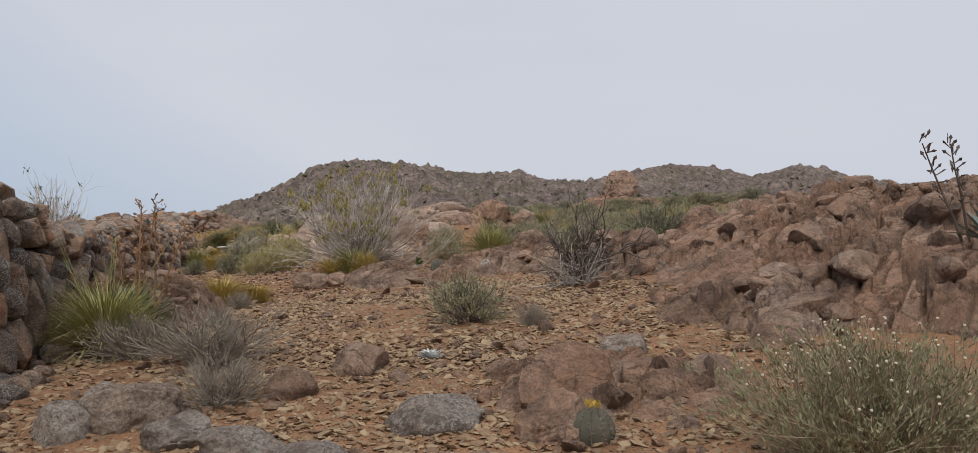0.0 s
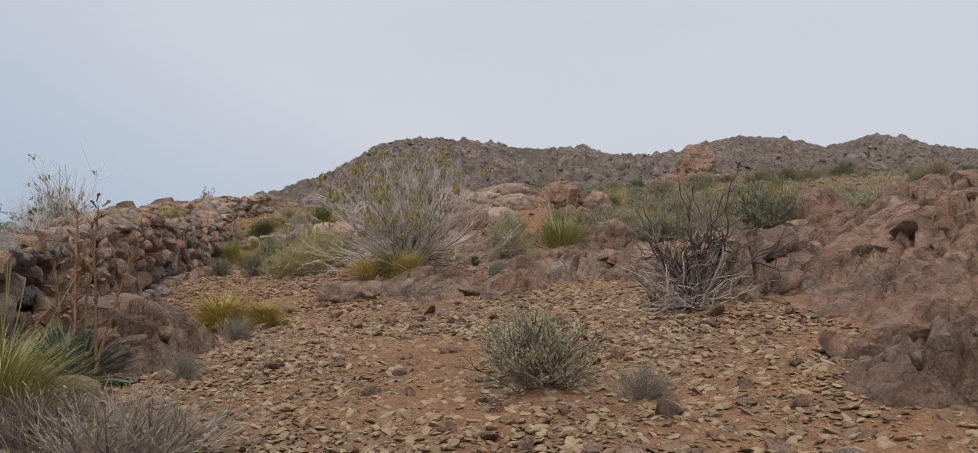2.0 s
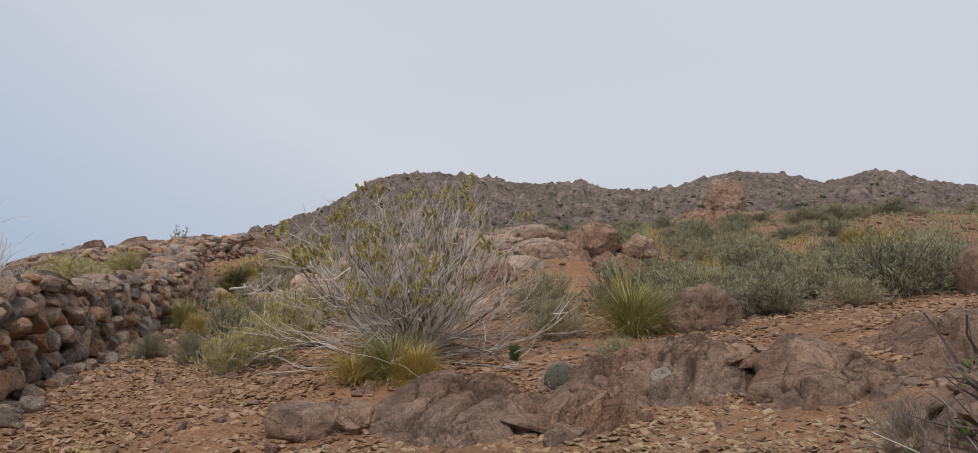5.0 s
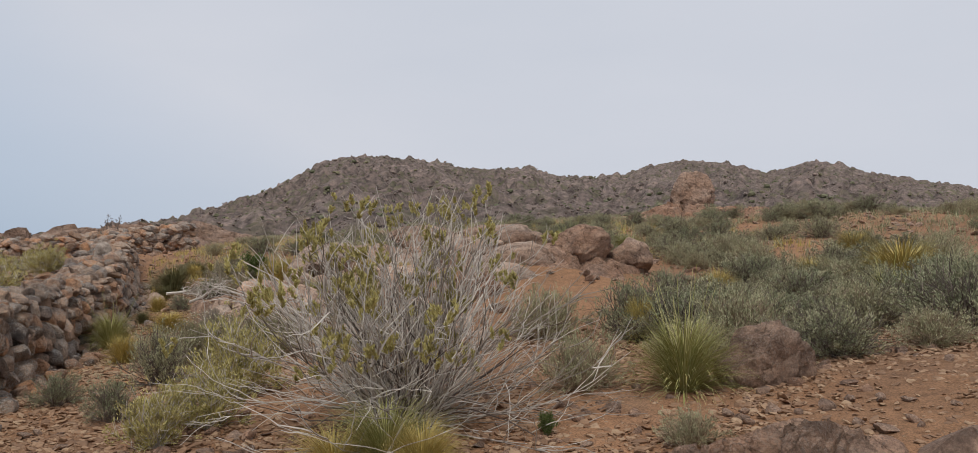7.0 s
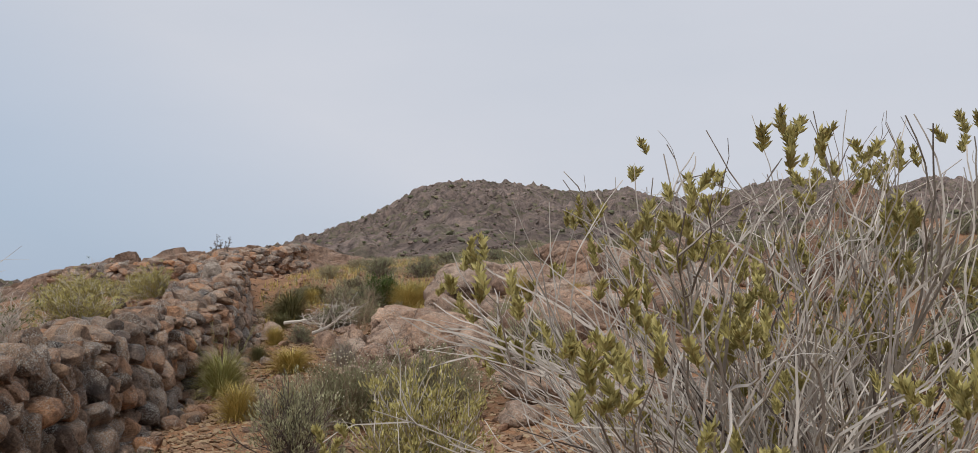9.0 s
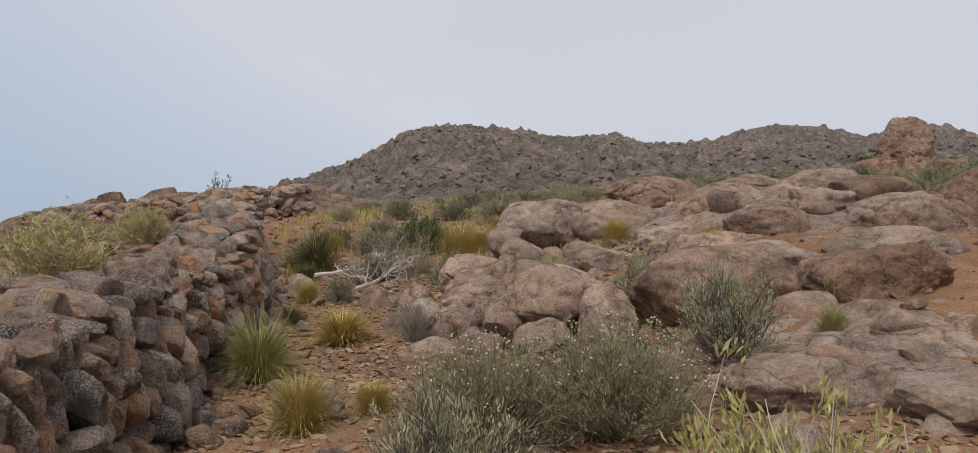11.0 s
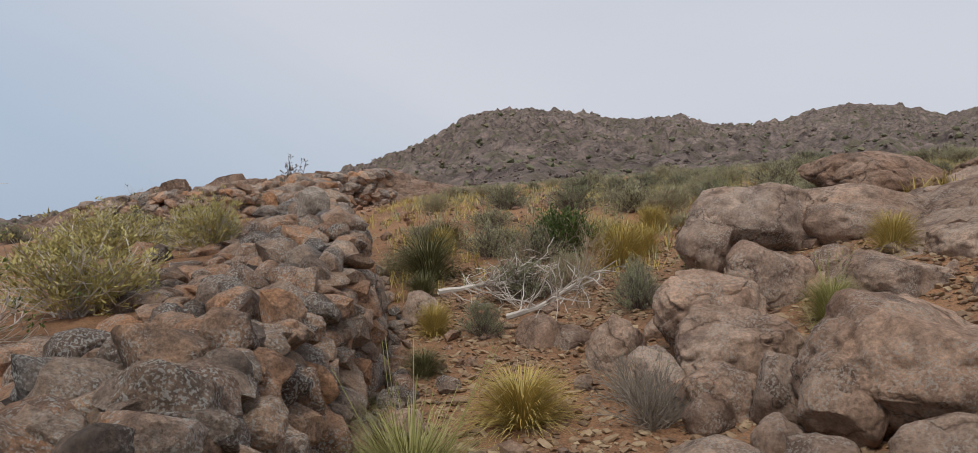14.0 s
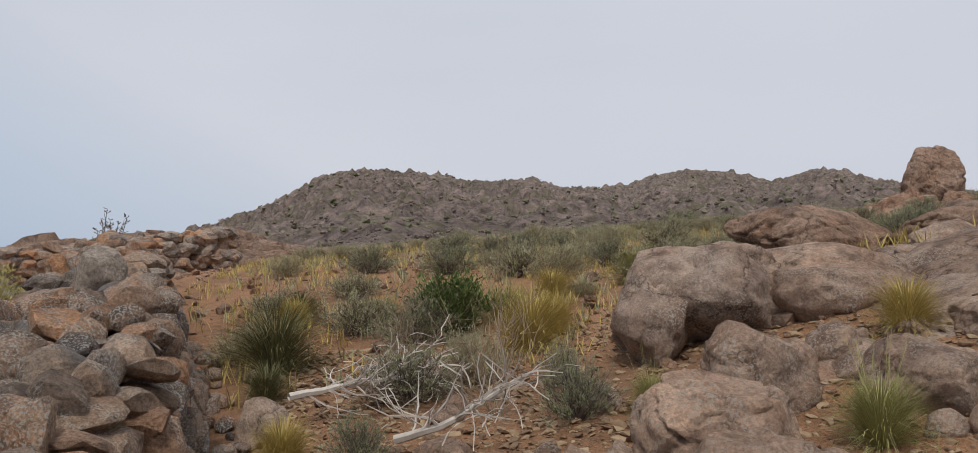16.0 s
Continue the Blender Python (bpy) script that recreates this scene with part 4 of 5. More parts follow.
def sized(ob, w, h):
    """Notes the true width and height of a plant."""
    pts = np.array([v.co[:] for o in (ob, *ob.children) if o.data for v in o.data.vertices])
    r = np.hypot(pts[:, 0], pts[:, 1])
    ob["_size"] = (2 * float(np.quantile(r, 0.93)), float(np.quantile(pts[:, 2], 0.985)))
    return ob


# the big half-bare bush beside the path
def half_bare_bush(seed, radius, tall, mains):
    """Stems that fan out from one stool, fork twice, and carry leaf brushes at some of the high ends."""
    rnd = random.Random(seed)
    ob = thing("large_bush", "large half-bare bush of pale grey twigs with yellow-green leaf tufts", "bush")
    ends = []

    def inside(pts):
        over = max(math.sqrt((math.hypot(p.x, p.y) / radius) ** 2 + (p.z / tall) ** 2) for p in pts)
        return [Vector((p.x / max(over, 1), p.y / max(over, 1), max(p.z / max(over, 1), 0.02))) for p in pts]

    for k in range(mains):
        sh = Shape()
        d = dome(rnd, 1.4)
        reach = 1 / math.sqrt((math.hypot(d.x, d.y) / radius) ** 2 + (d.z / tall) ** 2)
        base = Vector((rnd.gauss(0, 0.10), rnd.gauss(0, 0.10), -0.03))
        pts = inside(stem(rnd, base, d + Vector((0, 0, 0.06)), reach * rnd.uniform(0.72, 1.02), 0.14, 10, 0.008))
        r = 0.0075 * rnd.uniform(0.6, 1.25)
        sh.tube(pts, [r * (1 - 0.07 * i) for i in range(11)], 5)
        for _ in range(8):
            i = rnd.randint(2, 9)
            dd = (pts[i + 1] - pts[i]).normalized() + Vector((rnd.gauss(0, 0.38), rnd.gauss(0, 0.38), rnd.gauss(0.15, 0.3)))
            sub = inside(stem(rnd, pts[i], dd, reach * rnd.uniform(0.15, 0.40), 0.17, 7, 0.03))
            sub[0] = pts[i]
            sh.tube(sub, [r * 0.66 * (1 - 0.08 * j) for j in range(8)], 3)
            ends.append(sub[-1])
            for _ in range(1):
                j = rnd.randint(2, 6)
                dd = (sub[j + 1] - sub[j]).normalized() + Vector((rnd.gauss(0, 0.45), rnd.gauss(0, 0.45), rnd.gauss(0.1, 0.35)))
                sh.tube(stem(rnd, sub[j], dd, rnd.uniform(0.06, 0.2), 0.2, 3, 0.02), [0.0016, 0.0014, 0.0012, 0.001], 3)
        part("branch", sh.mesh("branch", (twig_pale, twig_pale, twig_pale, twig_grey, twig_pale)[k % 5]), ob)
    sprays = Shape()
    high = [p for p in ends if p.z > 0.45 and (p.x < 0.5 or p.z > 1.1)]
    for tip in rnd.sample(high, min(120, len(high))):
        for _ in range(rnd.randint(3, 8)):
            axis = dome(rnd, 0.7)
            p = tip + Vector((rnd.gauss(0, 0.05), rnd.gauss(0, 0.05), rnd.gauss(-0.02, 0.03)))
            length = rnd.uniform(0.04, 0.09)
            for _ in range(60):
                out = dome(rnd, 1.5) * 1.5 + axis
                sprays.leaf(p + axis * length * rnd.random(), out, rnd.uniform(0.022, 0.040), 0.011, rnd)
    part("foliage", sprays.mesh("foliage", leaf_yellow), ob, "yellow-green leaf tufts")
    return ob


big = half_bare_bush(5, 1.98, 1.90, 150)
place(big, 0.40, 15.0)
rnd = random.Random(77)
# inner stems whose dark colour also paints the shade inside the bush
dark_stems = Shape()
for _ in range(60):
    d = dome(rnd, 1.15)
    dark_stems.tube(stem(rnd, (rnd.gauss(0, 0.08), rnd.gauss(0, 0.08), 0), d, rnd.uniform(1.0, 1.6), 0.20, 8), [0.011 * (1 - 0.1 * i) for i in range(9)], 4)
part("inner_wood", dark_stems.mesh("inner_wood", twig_dark), big, "crooked inner stems, darkened for the shade inside the bush")
place(tussock("grass_tussock", "straw and green grass growing under the large bush", 40, 0.45, 0.55, 420, blade_green), 0.2, 14.0)
place(tussock("grass_tussock", "straw and green grass growing under the large bush", 42, 0.35, 0.40, 260, blade_yellow), -0.15, 13.95)

# the dark dead shrub on the right of the gravel
dead = twiggy("dead_shrub", "dark gnarled dying shrub with pale twigs at its foot", "shrub", 6, 0.5, 1.2, 30, 9, 0.014, twig_dark, 26, leaf_green, 0.03, 0.62, 20, 0.34, 0.08, tips=0.3, split=True)
place(dead, 2.78, 9.2)
low = Shape()
rnd = random.Random(78)
for _ in range(130):
    d = dome(rnd, 1.5)
    low.tube(stem(rnd, (rnd.gauss(0, 0.1), rnd.gauss(0, 0.1), 0.02), d, rnd.uniform(0.35, 0.75), 0.25, 6), [0.006 * (1 - 0.12 * i) for i in range(7)], 3)
part("brushwood", low.mesh("brushwood", twig_pale), dead, "bleached bare twigs")

# grey-green wiry scrub
SCRUB = "grey-green wiry shrubs"
# two kinds get dark stems that stand in for the shadow under them
scrub = [sized(twiggy("low_shrub", "low rounded grey-green wiry desert shrub", "shrub", 20 + k, 0.5, 0.5, 110, 5, 0.005, (twig_dark, twig_brown, twig_dark)[k], 700, (leaf_grey, leaf_grey, leaf_olive)[k], 0.026, 1.5, 8, 0.12, 0.02, SCRUB, tips=0.6), 1.0, 0.5) for k in range(3)]
bare = [sized(twiggy("low_shrub", "low bare grey-brown twiggy shrub", "shrub", 30 + k, 0.5, 0.42, 150, 4, 0.005, (twig_grey, twig_grey)[k], 160, leaf_grey, 0.016, 1.5, 5, 0.12, 0.01, SCRUB, tips=0.4), 1.0, 0.42) for k in range(2)]
spots = [(1.16, 7.35, 0.85, 0.42), (1.96, 15.65, 0.8, 0.48), (3.41, 18.3, 0.95, 0.65), (4.7, 15.95, 1.0, 0.48), (5.6, 15.8, 0.85, 0.36), (6.5, 16.3, 1.4, 0.75), (5.0, 19.3, 1.4, 0.5), (2.4, 18.6, 1.0, 0.6), (-2.1, 16.2, 0.5, 0.36), (-2.1, 18.1, 0.75, 0.6), (-2.0, 19.9, 0.6, 0.4), (-2.9, 17.3, 0.5, 0.3), (0.0, 20.6, 0.85, 0.66), (-0.1, 22.4, 0.95, 0.55), (-2.6, 28.9, 0.9, 0.5), (-3.2, 29.8, 0.9, 0.45), (-0.1, 32.7, 1.0, 0.5), (0.95, 33.5, 0.9, 0.45), (-1.8, 26.4, 0.36, 0.32), (-2.4, 27.0, 0.6, 0.4), (-1.9, 25.6, 0.5, 0.35), (-4.2, 31.3, 0.8, 0.36), (2.2, 13.7, 0.45, 0.22), (-2.9, 26.7, 0.8, 0.4), (7.5, 16.9, 1.3, 0.7), (6.0, 17.6, 1.1, 0.55), (-3.3, 25.4, 0.4, 0.3)]
rnd = random.Random(9)
while len(spots) < 110:
    x, y = rnd.uniform(2.4, 13), rnd.uniform(15.8, 27)
    if (x - 2.6) ** 2 / 8 + (y - 25.6) ** 2 / 16 > 1 and x > 0.42 * (y - 9.5) and noise.noise(Vector((x * 0.4, y * 0.4, 7.0))) > -0.25:
        w = rnd.uniform(0.6, 1.35)
        spots.append((x, y, w, w * rnd.uniform(0.38, 0.52)))
while len(spots) < 215:
    x, y = rnd.uniform(2.2, 24), rnd.uniform(16.5, 46)
    if noise.noise(Vector((x * 0.25, y * 0.25, 4.0))) > rnd.uniform(-0.6, 0.3) and (x - 2.6) ** 2 / 8 + (y - 25.6) ** 2 / 16 > 1 and x > 0.2 * (y - 8):
        w = rnd.uniform(0.7, 1.5)
        spots.append((x, y, w, w * rnd.uniform(0.34, 0.48)))
while len(spots) < 295:
    x, y = rnd.uniform(-4.5, 12), rnd.uniform(28, 48)
    if x > wall_x(y) + 0.5:
        w = rnd.uniform(0.5, 1.2)
        spots.append((x, y, w, w * rnd.uniform(0.35, 0.55)))
while len(spots) < 320:
    x, y = rnd.uniform(-18, -6), rnd.uniform(24, 46)
    if x < wall_x(y) - 1.6:
        w = rnd.uniform(0.5, 1.2)
        spots.append((x, y, w, w * rnd.uniform(0.35, 0.55)))
copies(scrub, spots, 4)
copies(bare, [(-0.95, 6.4, 1.15, 0.40), (-0.72, 5.2, 0.70, 0.30), (1.66, 6.85, 0.34, 0.2), (-1.6, 6.9, 0.8, 0.35), (-1.2, 10.2, 0.35, 0.22), (-2.95, 20.25, 0.5, 0.28), (-2.3, 23.4, 0.6, 0.3), (4.2, 16.2, 0.6, 0.35), (3.0, 10.6, 0.5, 0.3), (-1.2, 8.4, 0.3, 0.2), (-2.3, 22.9, 0.5, 0.35)], 5)

# flowering shrubs with dry cream heads
for k, (x, y, w, h) in enumerate(((2.35, 3.05, 1.7, 0.62), (-1.8, 19.35, 1.25, 0.55), (-1.12, 19.3, 1.35, 0.60))):
    fl = twiggy("flowering_shrub", "grey-green mounded shrub with small cream flower heads", "shrub", 50 + k, w / 2, h, 260, 4, 0.0035, twig_brown, 1900, leaf_sage, 0.026, 1.4, 10, 0.09, 0.03, tips=0.25)
    rnd = random.Random(60 + k)
    heads = Shape()
    stalks = Shape()
    for _ in range(120):
        d = dome(rnd, 1.2)
        reach = 1 / math.sqrt((math.hypot(d.x, d.y) / (w / 2)) ** 2 + (d.z / h) ** 2)
        p = d * reach * 0.8
        pts = stem(rnd, p, d + Vector((0, 0, 0.8)), rnd.uniform(0.12, 0.24), 0.08, 3)
        stalks.tube(pts, [0.0016] * 4, 3)
        heads.blob(ICO[1][0], ICO[1][1], Matrix.Translation(pts[-1]) @ Matrix.Diagonal((0.007, 0.007, 0.006, 1)))
    tagged(part("inflorescence", stalks.mesh("inflorescence", twig_brown), fl), kind="stuff")
    tagged(part("bloom", heads.mesh("bloom", flower_cream), fl, "small cream flower heads"), kind="stuff")
    place(fl, x, y)

# grass tussocks
YEL = [sized(tussock("grass_tussock", "straw-yellow bunch grass tussock", 70 + k, 0.30, 0.34, 620, blade_yellow, "grass tussocks"), 0.6, 0.36) for k in range(2)]
GRN = [sized(tussock("grass_tussock", "green and straw bunch grass tussock", 75 + k, 0.35, 0.50, 650, blade_green, "grass tussocks", seeds=12), 0.8, 0.5) for k in range(2)]
DRK = [sized(tussock("grass_tussock", "dark green drooping bunch grass tussock", 78 + k, 0.4, 0.5, 520, blade_dark, "grass tussocks", droop=1.7), 0.9, 0.52) for k in range(2)]
yel = [(-1.5, 11.0, 0.75, 0.38), (-1.1, 11.15, 0.55, 0.26), (-3.0, 20.1, 0.5, 0.36), (-3.05, 23.2, 0.72, 0.34), (-1.72, 27.7, 0.75, 0.55), (-1.35, 28.3, 0.5, 0.4), (-2.55, 20.4, 0.34, 0.22), (-0.1, 21.9, 0.4, 0.22), (0.24, 25.25, 0.5, 0.34), (0.95, 23.75, 0.4, 0.28), (-3.75, 25.6, 0.4, 0.3), (3.4, 18.0, 0.5, 0.5), (9.4, 21.4, 1.6, 0.8), (8.6, 23.0, 0.8, 0.5), (-2.9, 30.5, 0.5, 0.3), (-0.8, 30.5, 0.6, 0.4), (0.4, 13.6, 0.5, 0.35), (-3.95, 30.6, 0.5, 0.35), (5.9, 21.2, 0.7, 0.45), (11.5, 26.0, 1.0, 0.6), (-2.2, 29.4, 0.5, 0.3)]
copies(YEL, yel, 6)
copies(GRN, [(-1.95, 7.3, 1.15, 0.6), (2.78, 15.2, 1.0, 0.6), (-3.6, 21.8, 0.8, 0.52), (-0.75, 24.15, 0.5, 0.34), (-1.5, 25.35, 0.3, 0.27), (0.85, 20.7, 0.3, 0.26), (-1.6, 29.5, 0.7, 0.4), (0.5, 31.0, 0.8, 0.45), (5.0, 27.0, 1.0, 0.5), (7.0, 29.0, 1.0, 0.5), (-1.1, 23.35, 0.3, 0.26), (8.0, 19.8, 0.9, 0.45)], 7)
copies(DRK, [(-4.0, 28.3, 1.1, 0.62), (-4.0, 27.3, 0.5, 0.3), (-3.9, 31.0, 0.7, 0.4), (-3.75, 24.4, 0.4, 0.22), (-3.7, 22.7, 0.35, 0.2)], 8)

# thin dry grass between the shrubs
def meadow(name, count, area, mat, label, seed, tall):
    rnd = random.Random(seed)
    sh = Shape()
    x0, x1, y0, y1 = area
    while count:
        x, y = rnd.uniform(x0, x1), rnd.uniform(y0, y1)
        if noise.noise(Vector((x * 0.5, y * 0.5, seed))) < rnd.uniform(-0.4, 0.3) or x < wall_x(y) + 0.4:
            continue
        base = Vector((x, y, height(x, y) - 0.01))
        for _ in range(9):
            d = dome(rnd, 0.8)
            s = tall * rnd.uniform(0.5, 1.2)
            p = base + Vector((rnd.gauss(0, 0.05), rnd.gauss(0, 0.05), 0))
            a = Vector((-d.y, d.x, 0.01)).normalized()
            sh.blade([p, p + d * s * 0.55, p + d * s + Vector((0, 0, -0.1 * s))], 0.012, a)
        count -= 1
    return tagged(new(name, sh.mesh(name, mat)), label, "grass", kind="stuff")


meadow("dry_grass", 1100, (2.5, 24, 16.5, 46), leaf_sage, "thin green and straw grass between the shrubs", 31, 0.34)
meadow("dry_grass", 1500, (-6, 12, 27, 48), blade_yellow, "thin straw grass on the slope", 32, 0.26)

meadow("far_scrub", 2600, (-5.5, 28, 27, 62), leaf_grey, "low grey-green scrub covering the far slope", 33, 0.26)
meadow("far_scrub", 1500, (-5.5, 28, 27, 62), leaf_olive, "low olive scrub covering the far slope", 34, 0.24)

# leafy bushes
leafy = sized(twiggy("leafy_bush", "bushy shrub with bright yellow-green leaves", "bush", 90, 0.5, 0.7, 60, 5, 0.006, twig_pale, 700, leaf_yellow, 0.034, 1.3, 12, 0.12, 0.03, tips=0.3), 1.0, 0.7)
copies([leafy], [(-1.1, 16.9, 0.75, 0.72), (-1.2, 15.6, 0.6, 0.5), (-1.5, 15.1, 0.55, 0.45), (-6.95, 25.5, 1.3, 0.72), (-7.0, 29.1, 0.9, 0.7), (-8.8, 30.4, 1.3, 0.7), (-8.5, 33.3, 1.2, 0.7), (-9.8, 31.0, 1.0, 0.5)], 9)
green_bush = sized(twiggy("green_bush", "small dense dark-green leafy bush", "bush", 91, 0.45, 0.6, 60, 5, 0.005, twig_brown, 420, leaf_green, 0.05, 0.9, 12, 0.1, 0.03, tips=0.2), 0.9, 0.6)
copies([green_bush], [(-2.3, 29.0, 0.75, 0.62), (1.35, 14.3, 0.12, 0.16)], 10)

# bare bushes behind the wall
over = sized(twiggy("bare_bush", "tall open bush of bare grey twigs with few green leaves", "bush", 92, 0.8, 1.3, 60, 7, 0.006, twig_pale, 70, leaf_green, 0.045, 1.0, 9, 0.16, 0.02, tips=0.6), 1.6, 1.3)
copies([over], [(-6.0, 18.4, 1.9, 1.65), (-9.0, 25.0, 2.7, 1.5), (-7.3, 24.0, 1.7, 0.85), (-12.8, 40.8, 1.4, 1.0)], 11)


# rosettes with tall stalks
def agave(name, label, seed, radius, leaves, stalks, tall, mat, stalk_mat, x, y, z=None, pods=4, slant=(0.0, 0.0)):
    rnd = random.Random(seed)
    ob = thing(name, label, "agave")
    for _ in range(leaves):
        a, lean = rnd.uniform(0, 2 * math.pi), rnd.uniform(0.1, 1.3)
        out = Vector((math.cos(a), math.sin(a), 0))
        pts, p = [], out * 0.03
        for i in range(5):
            w = lean + 0.12 * i
            pts.append(p)
            p = p + (out * math.sin(w) + Vector((0, 0, math.cos(w)))) * radius / 4
        one = Shape()
        one.blade(pts, radius * 0.16, Vector((-out.y, out.x, 0)))
        part("leaf", one.mesh("leaf", mat), ob)
    for k in range(stalks):
        poles = Shape()
        d = Vector((rnd.gauss(0, 0.07) + slant[0], rnd.gauss(0, 0.07) + slant[1], 1))
        base = (rnd.gauss(0, 0.12), rnd.gauss(0, 0.12), 0.0)
        h = tall * rnd.uniform(0.65, 1.05)
        pts = stem(rnd, base, d, h, 0.03, 8)
        poles.tube(pts, [0.013 * (1 - 0.08 * i) for i in range(9)], 5)
        for i in range(3, 9):
            for _ in range(pods):
                dd = dome(rnd, 1.4)
                q = pts[i] + Vector((rnd.gauss(0, 0.01), rnd.gauss(0, 0.01), rnd.uniform(-0.05, 0.05)))
                poles.tube([q, q + dd * 0.05], [0.004, 0.007], 3)
                poles.leaf(q + dd * 0.04, dd, 0.05, 0.03, rnd)
        part("flower_stalk", poles.mesh("flower_stalk", stalk_mat), ob, "dry upright flower stalk")
    place(ob, x, y, z=z)
    return ob


agave("agave", "blue-grey agave rosette with rusty dried flower stalks", 81, 0.5, 90, 7, 1.25, blade_blue, stalk_rust, -2.0, 8.5)
agave("agave", "grey agave clump with dark flower stalks on the wall", 82, 0.9, 60, 8, 1.5, blade_blue, twig_dark, -8.4, 40.0)
agave("agave", "grey agave clump with dark flower stalks on the wall", 83, 0.75, 130, 6, 1.15, blade_blue, twig_dark, -7.75, 36.6, z=3.4)
agave("agave", "leaning yucca with a tall dark stalk of pods", 84, 0.35, 40, 2, 0.85, blade_blue, twig_dark, 5.1, 5.5, z=1.85, slant=(-0.42, 0.0))


# fallen dead branches
def dead_branch(x, y, length, turn, seed, label, twigs=16):
    rnd = random.Random(seed)
    sh = Shape()
    main = stem(rnd, (-length / 2, 0, 0.16), (1, 0, 0.06), length, 0.10, 9)
    sh.tube(main, [0.030 * (1 - 0.085 * i) for i in range(10)], 6)
    for _ in range(twigs):
        i = rnd.randint(1, 8)
        d = (main[i + 1] - main[i]).normalized() + Vector((rnd.gauss(0, 0.6), rnd.gauss(0, 0.8), rnd.gauss(0.12, 0.3)))
        b = stem(rnd, main[i], d, rnd.uniform(0.2, 0.55), 0.2, 6)
        b = [Vector((p.x, p.y, max(p.z, 0.01))) for p in b]
        sh.tube(b, [0.010 * (1 - 0.13 * j) for j in range(7)], 4)
        for _ in range(3):
            j = rnd.randint(2, 5)
            c = stem(rnd, b[j], (b[j + 1] - b[j]) + Vector((rnd.gauss(0, 0.1), rnd.gauss(0, 0.1), rnd.gauss(0, 0.1))), rnd.uniform(0.1, 0.3), 0.25, 4)
            sh.tube([Vector((p.x, p.y, max(p.z, 0.01))) for p in c], [0.004] * 5, 3)
    ob = new("dead_branch", sh.mesh("dead_branch", twig_pale))
    ob.matrix_world = pose(x, y, height(x, y), 0, 0, turn)
    return tagged(ob, label, "branch")


dead_branch(-2.68, 25.05, 0.95, -30, 101, "bleached fallen branch lying across the stones")
dead_branch(-3.25, 26.6, 1.1, 20, 102, "heap of bleached dead twigs on the ground", 30)
dead_branch(-2.95, 27.0, 0.9, -50, 103, "heap of bleached dead twigs on the ground", 24)
standing = sized(twiggy("bare_sapling", "thin upright bare grey dead shrub", "shrub", 93, 0.35, 0.95, 16, 7, 0.004, twig_brown, 0, None, 0.03, 0.7, 8, 0.2, 0.02), 0.7, 0.95)
copies([standing], [(-2.35, 26.0, 0.8, 0.95), (-2.9, 27.6, 0.7, 0.7)], 12)


# barrel cacti
def cactus(x, y, size, label, bloom=False, z=None):
    ob = thing("barrel_cactus", label, "cactus")
    verts, faces, n, m = [], [], 40, 14
    for j in range(m + 1):
        e = -0.5 + (math.pi / 2 + 0.5) * j / m
        for i in range(n):
            a = 2 * math.pi * i / n
            r = math.cos(e) * (1 + 0.09 * math.cos(a * 13))
            verts.append((r * math.cos(a) * size, r * math.sin(a) * size, (math.sin(e) * 1.1 + 0.45) * size))
    for j in range(m):
        for i in range(n):
            faces.append((j * n + i, j * n + (i + 1) % n, (j + 1) * n + (i + 1) % n, (j + 1) * n + i))
    part("body", mesh_of("body", verts, faces, cactus_mat, True), ob)
    rnd, sp = random.Random(int(x * 100)), Shape()
    for k in range(13):
        for j in range(9):
            e = -0.35 + 1.75 * j / 9
            a = 2 * math.pi * k / 13
            d = Vector((math.cos(e) * math.cos(a), math.cos(e) * math.sin(a), math.sin(e)))
            p = Vector((d.x * 1.08, d.y * 1.08, d.z * 1.1 + 0.45)) * size
            for _ in range(5):
                dd = d + Vector((rnd.gauss(0, 0.6), rnd.gauss(0, 0.6), rnd.gauss(0, 0.6)))
                sp.tube([p, p + dd.normalized() * size * 0.3], [size * 0.012, size * 0.003], 3)
    part("spine_cover", sp.mesh("spine_cover", spine_mat), ob)
    if bloom:
        fl = Shape()
        for _ in range(30):
            fl.leaf(Vector((rnd.gauss(0, 0.2), rnd.gauss(0, 0.2), 1.5)) * size, dome(rnd, 0.8), size * 0.45, size * 0.2, rnd)
        part("bloom", fl.mesh("bloom", bloom_mat), ob, "yellow blossom on the crown")
    place(ob, x, y, z=z)


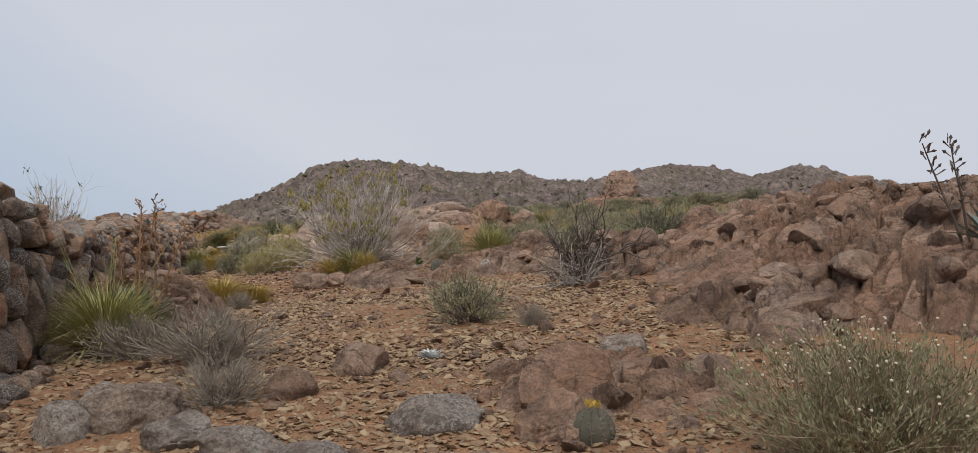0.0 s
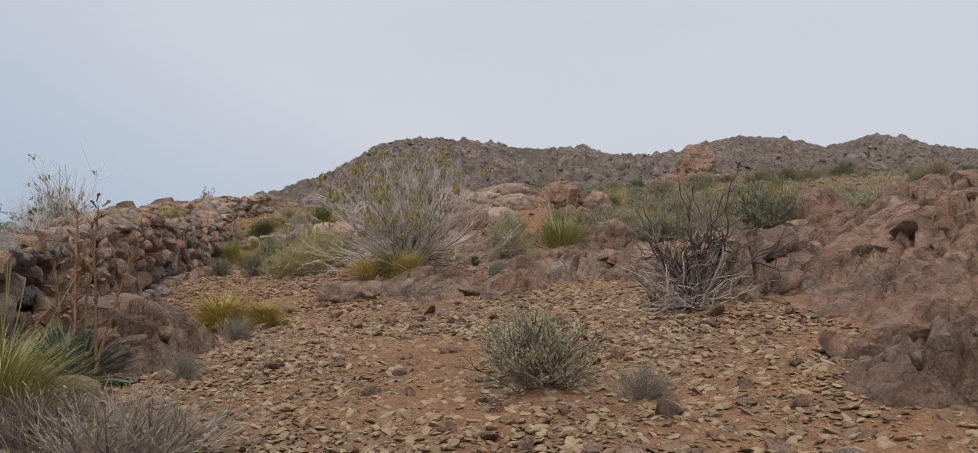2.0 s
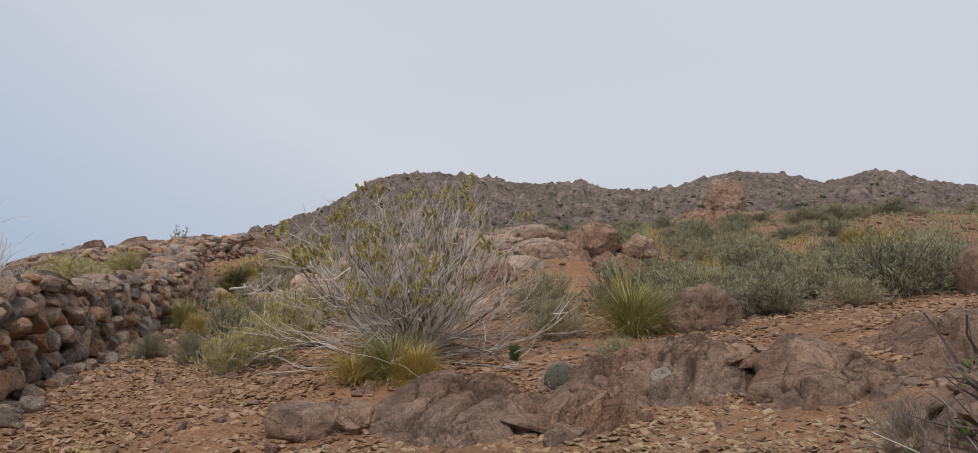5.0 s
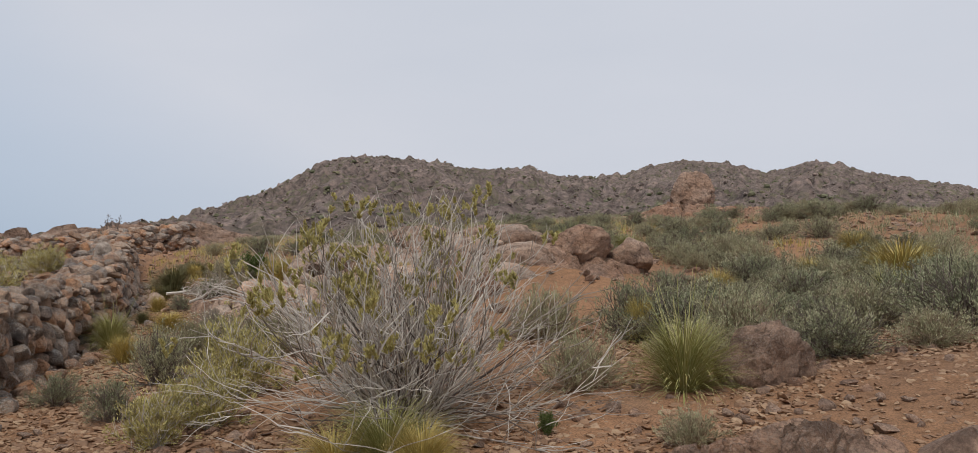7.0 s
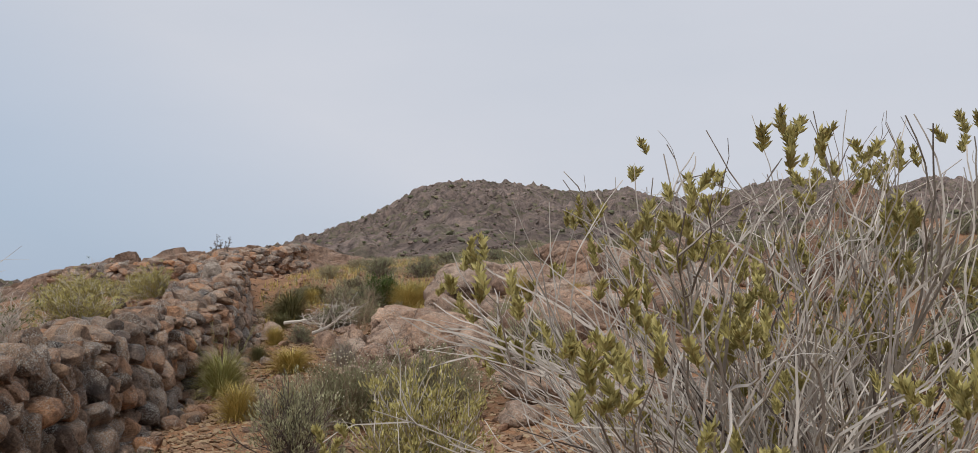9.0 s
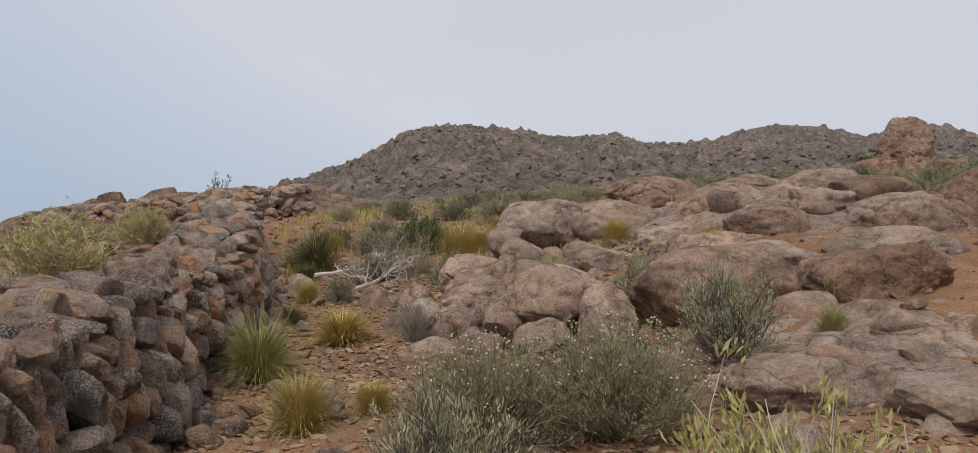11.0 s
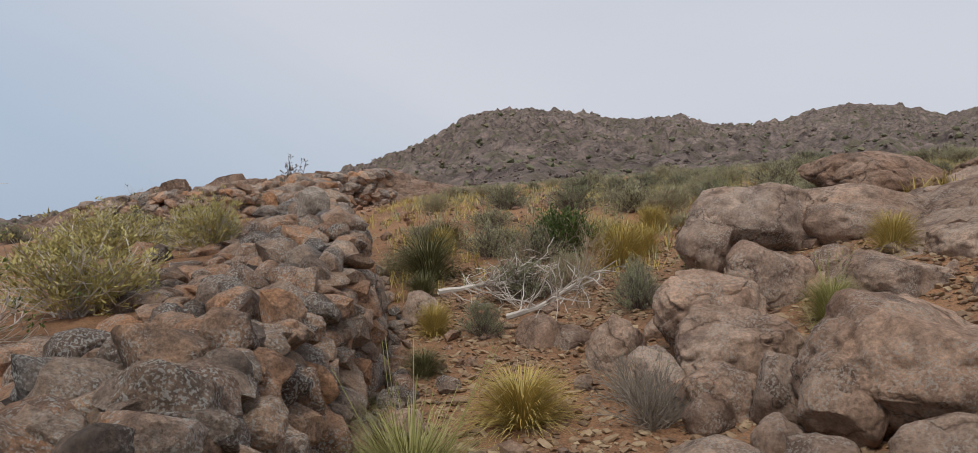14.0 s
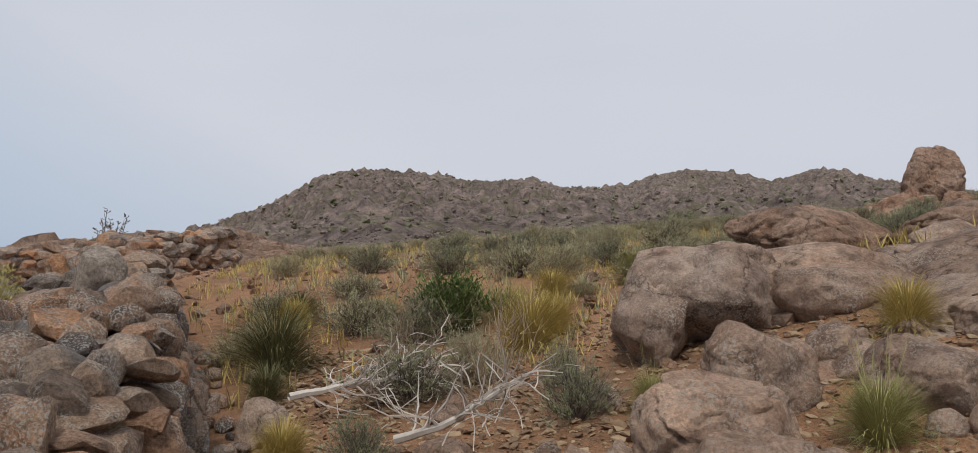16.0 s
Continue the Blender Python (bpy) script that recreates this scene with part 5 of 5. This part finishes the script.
cactus(1.55, 13.0, 0.13, "small round dark barrel cactus beside the ledge")
cactus(1.3, 3.9, 0.11, "small round barrel cactus with a yellow blossom", True)

# the small white felted plant in the gravel
white = tussock("white_plant", "tiny white felted plant in the gravel", 95, 0.10, 0.09, 90, white_felt, width=0.016)
white["category"] = "plant"
place(white, 0.68, 5.95)

# far scrub and rubble on the hills
def hill_cover(name, count, mat, size, label, seed, level, band=(0.05, 0.89)):
    rnd = random.Random(seed)
    sh = Shape()
    kinds = [rock_points(level, seed * 5 + k, 0.25, 7, (0.5, 0.9)) for k in range(6)]
    vs = hill_mesh.vertices
    while count:
        i, j = rnd.randrange(n_az), int(n_r * rnd.uniform(*band))
        p = vs[i * n_r + j].co
        if noise.noise(Vector((p.x / 30, p.y / 30, seed))) < rnd.uniform(-0.7, 0.25) or p.y < 44:
            continue
        s = rnd.uniform(*size) * (0.6 + 0.4 * rnd.random() ** 3 * 2.5)
        d = math.hypot(p.x, p.y)
        s *= min(1.0, d / 330 + 0.12)
        sh.blob(rnd.choice(kinds), ICO[level][1], pose(p.x + rnd.uniform(-1, 1), p.y + rnd.uniform(-1, 1), p.z + s * 0.1, rnd.gauss(0, 15), rnd.gauss(0, 15), rnd.uniform(0, 360)) @ Matrix.Diagonal((s, s, s * 0.62, 1)))
        count -= 1
    return tagged(new(name, sh.mesh(name, mat)), label, "hill cover", kind="stuff")


far_rock = rock_material("far_rubble", [(0.3, (0.17, 0.137, 0.122)), (0.5, (0.25, 0.20, 0.175)), (0.75, (0.33, 0.268, 0.23))], (0.15, 0.115, 0.095), (0.34, 0.30, 0.26), 0.2, 0.2)
far_leaf = plant_material("far_scrub_leaf", (0.12, 0.125, 0.070), (0.17, 0.165, 0.10), (0.22, 0.195, 0.115))
hill_cover("hill_rubble", 26000, far_rock, (0.25, 0.80), "rocks and rubble scattered over the far slope", 7, 1)
hill_cover("hill_scrub", 7500, far_leaf, (0.5, 1.2), "dark scrub dotted over the far slope", 8, 1)
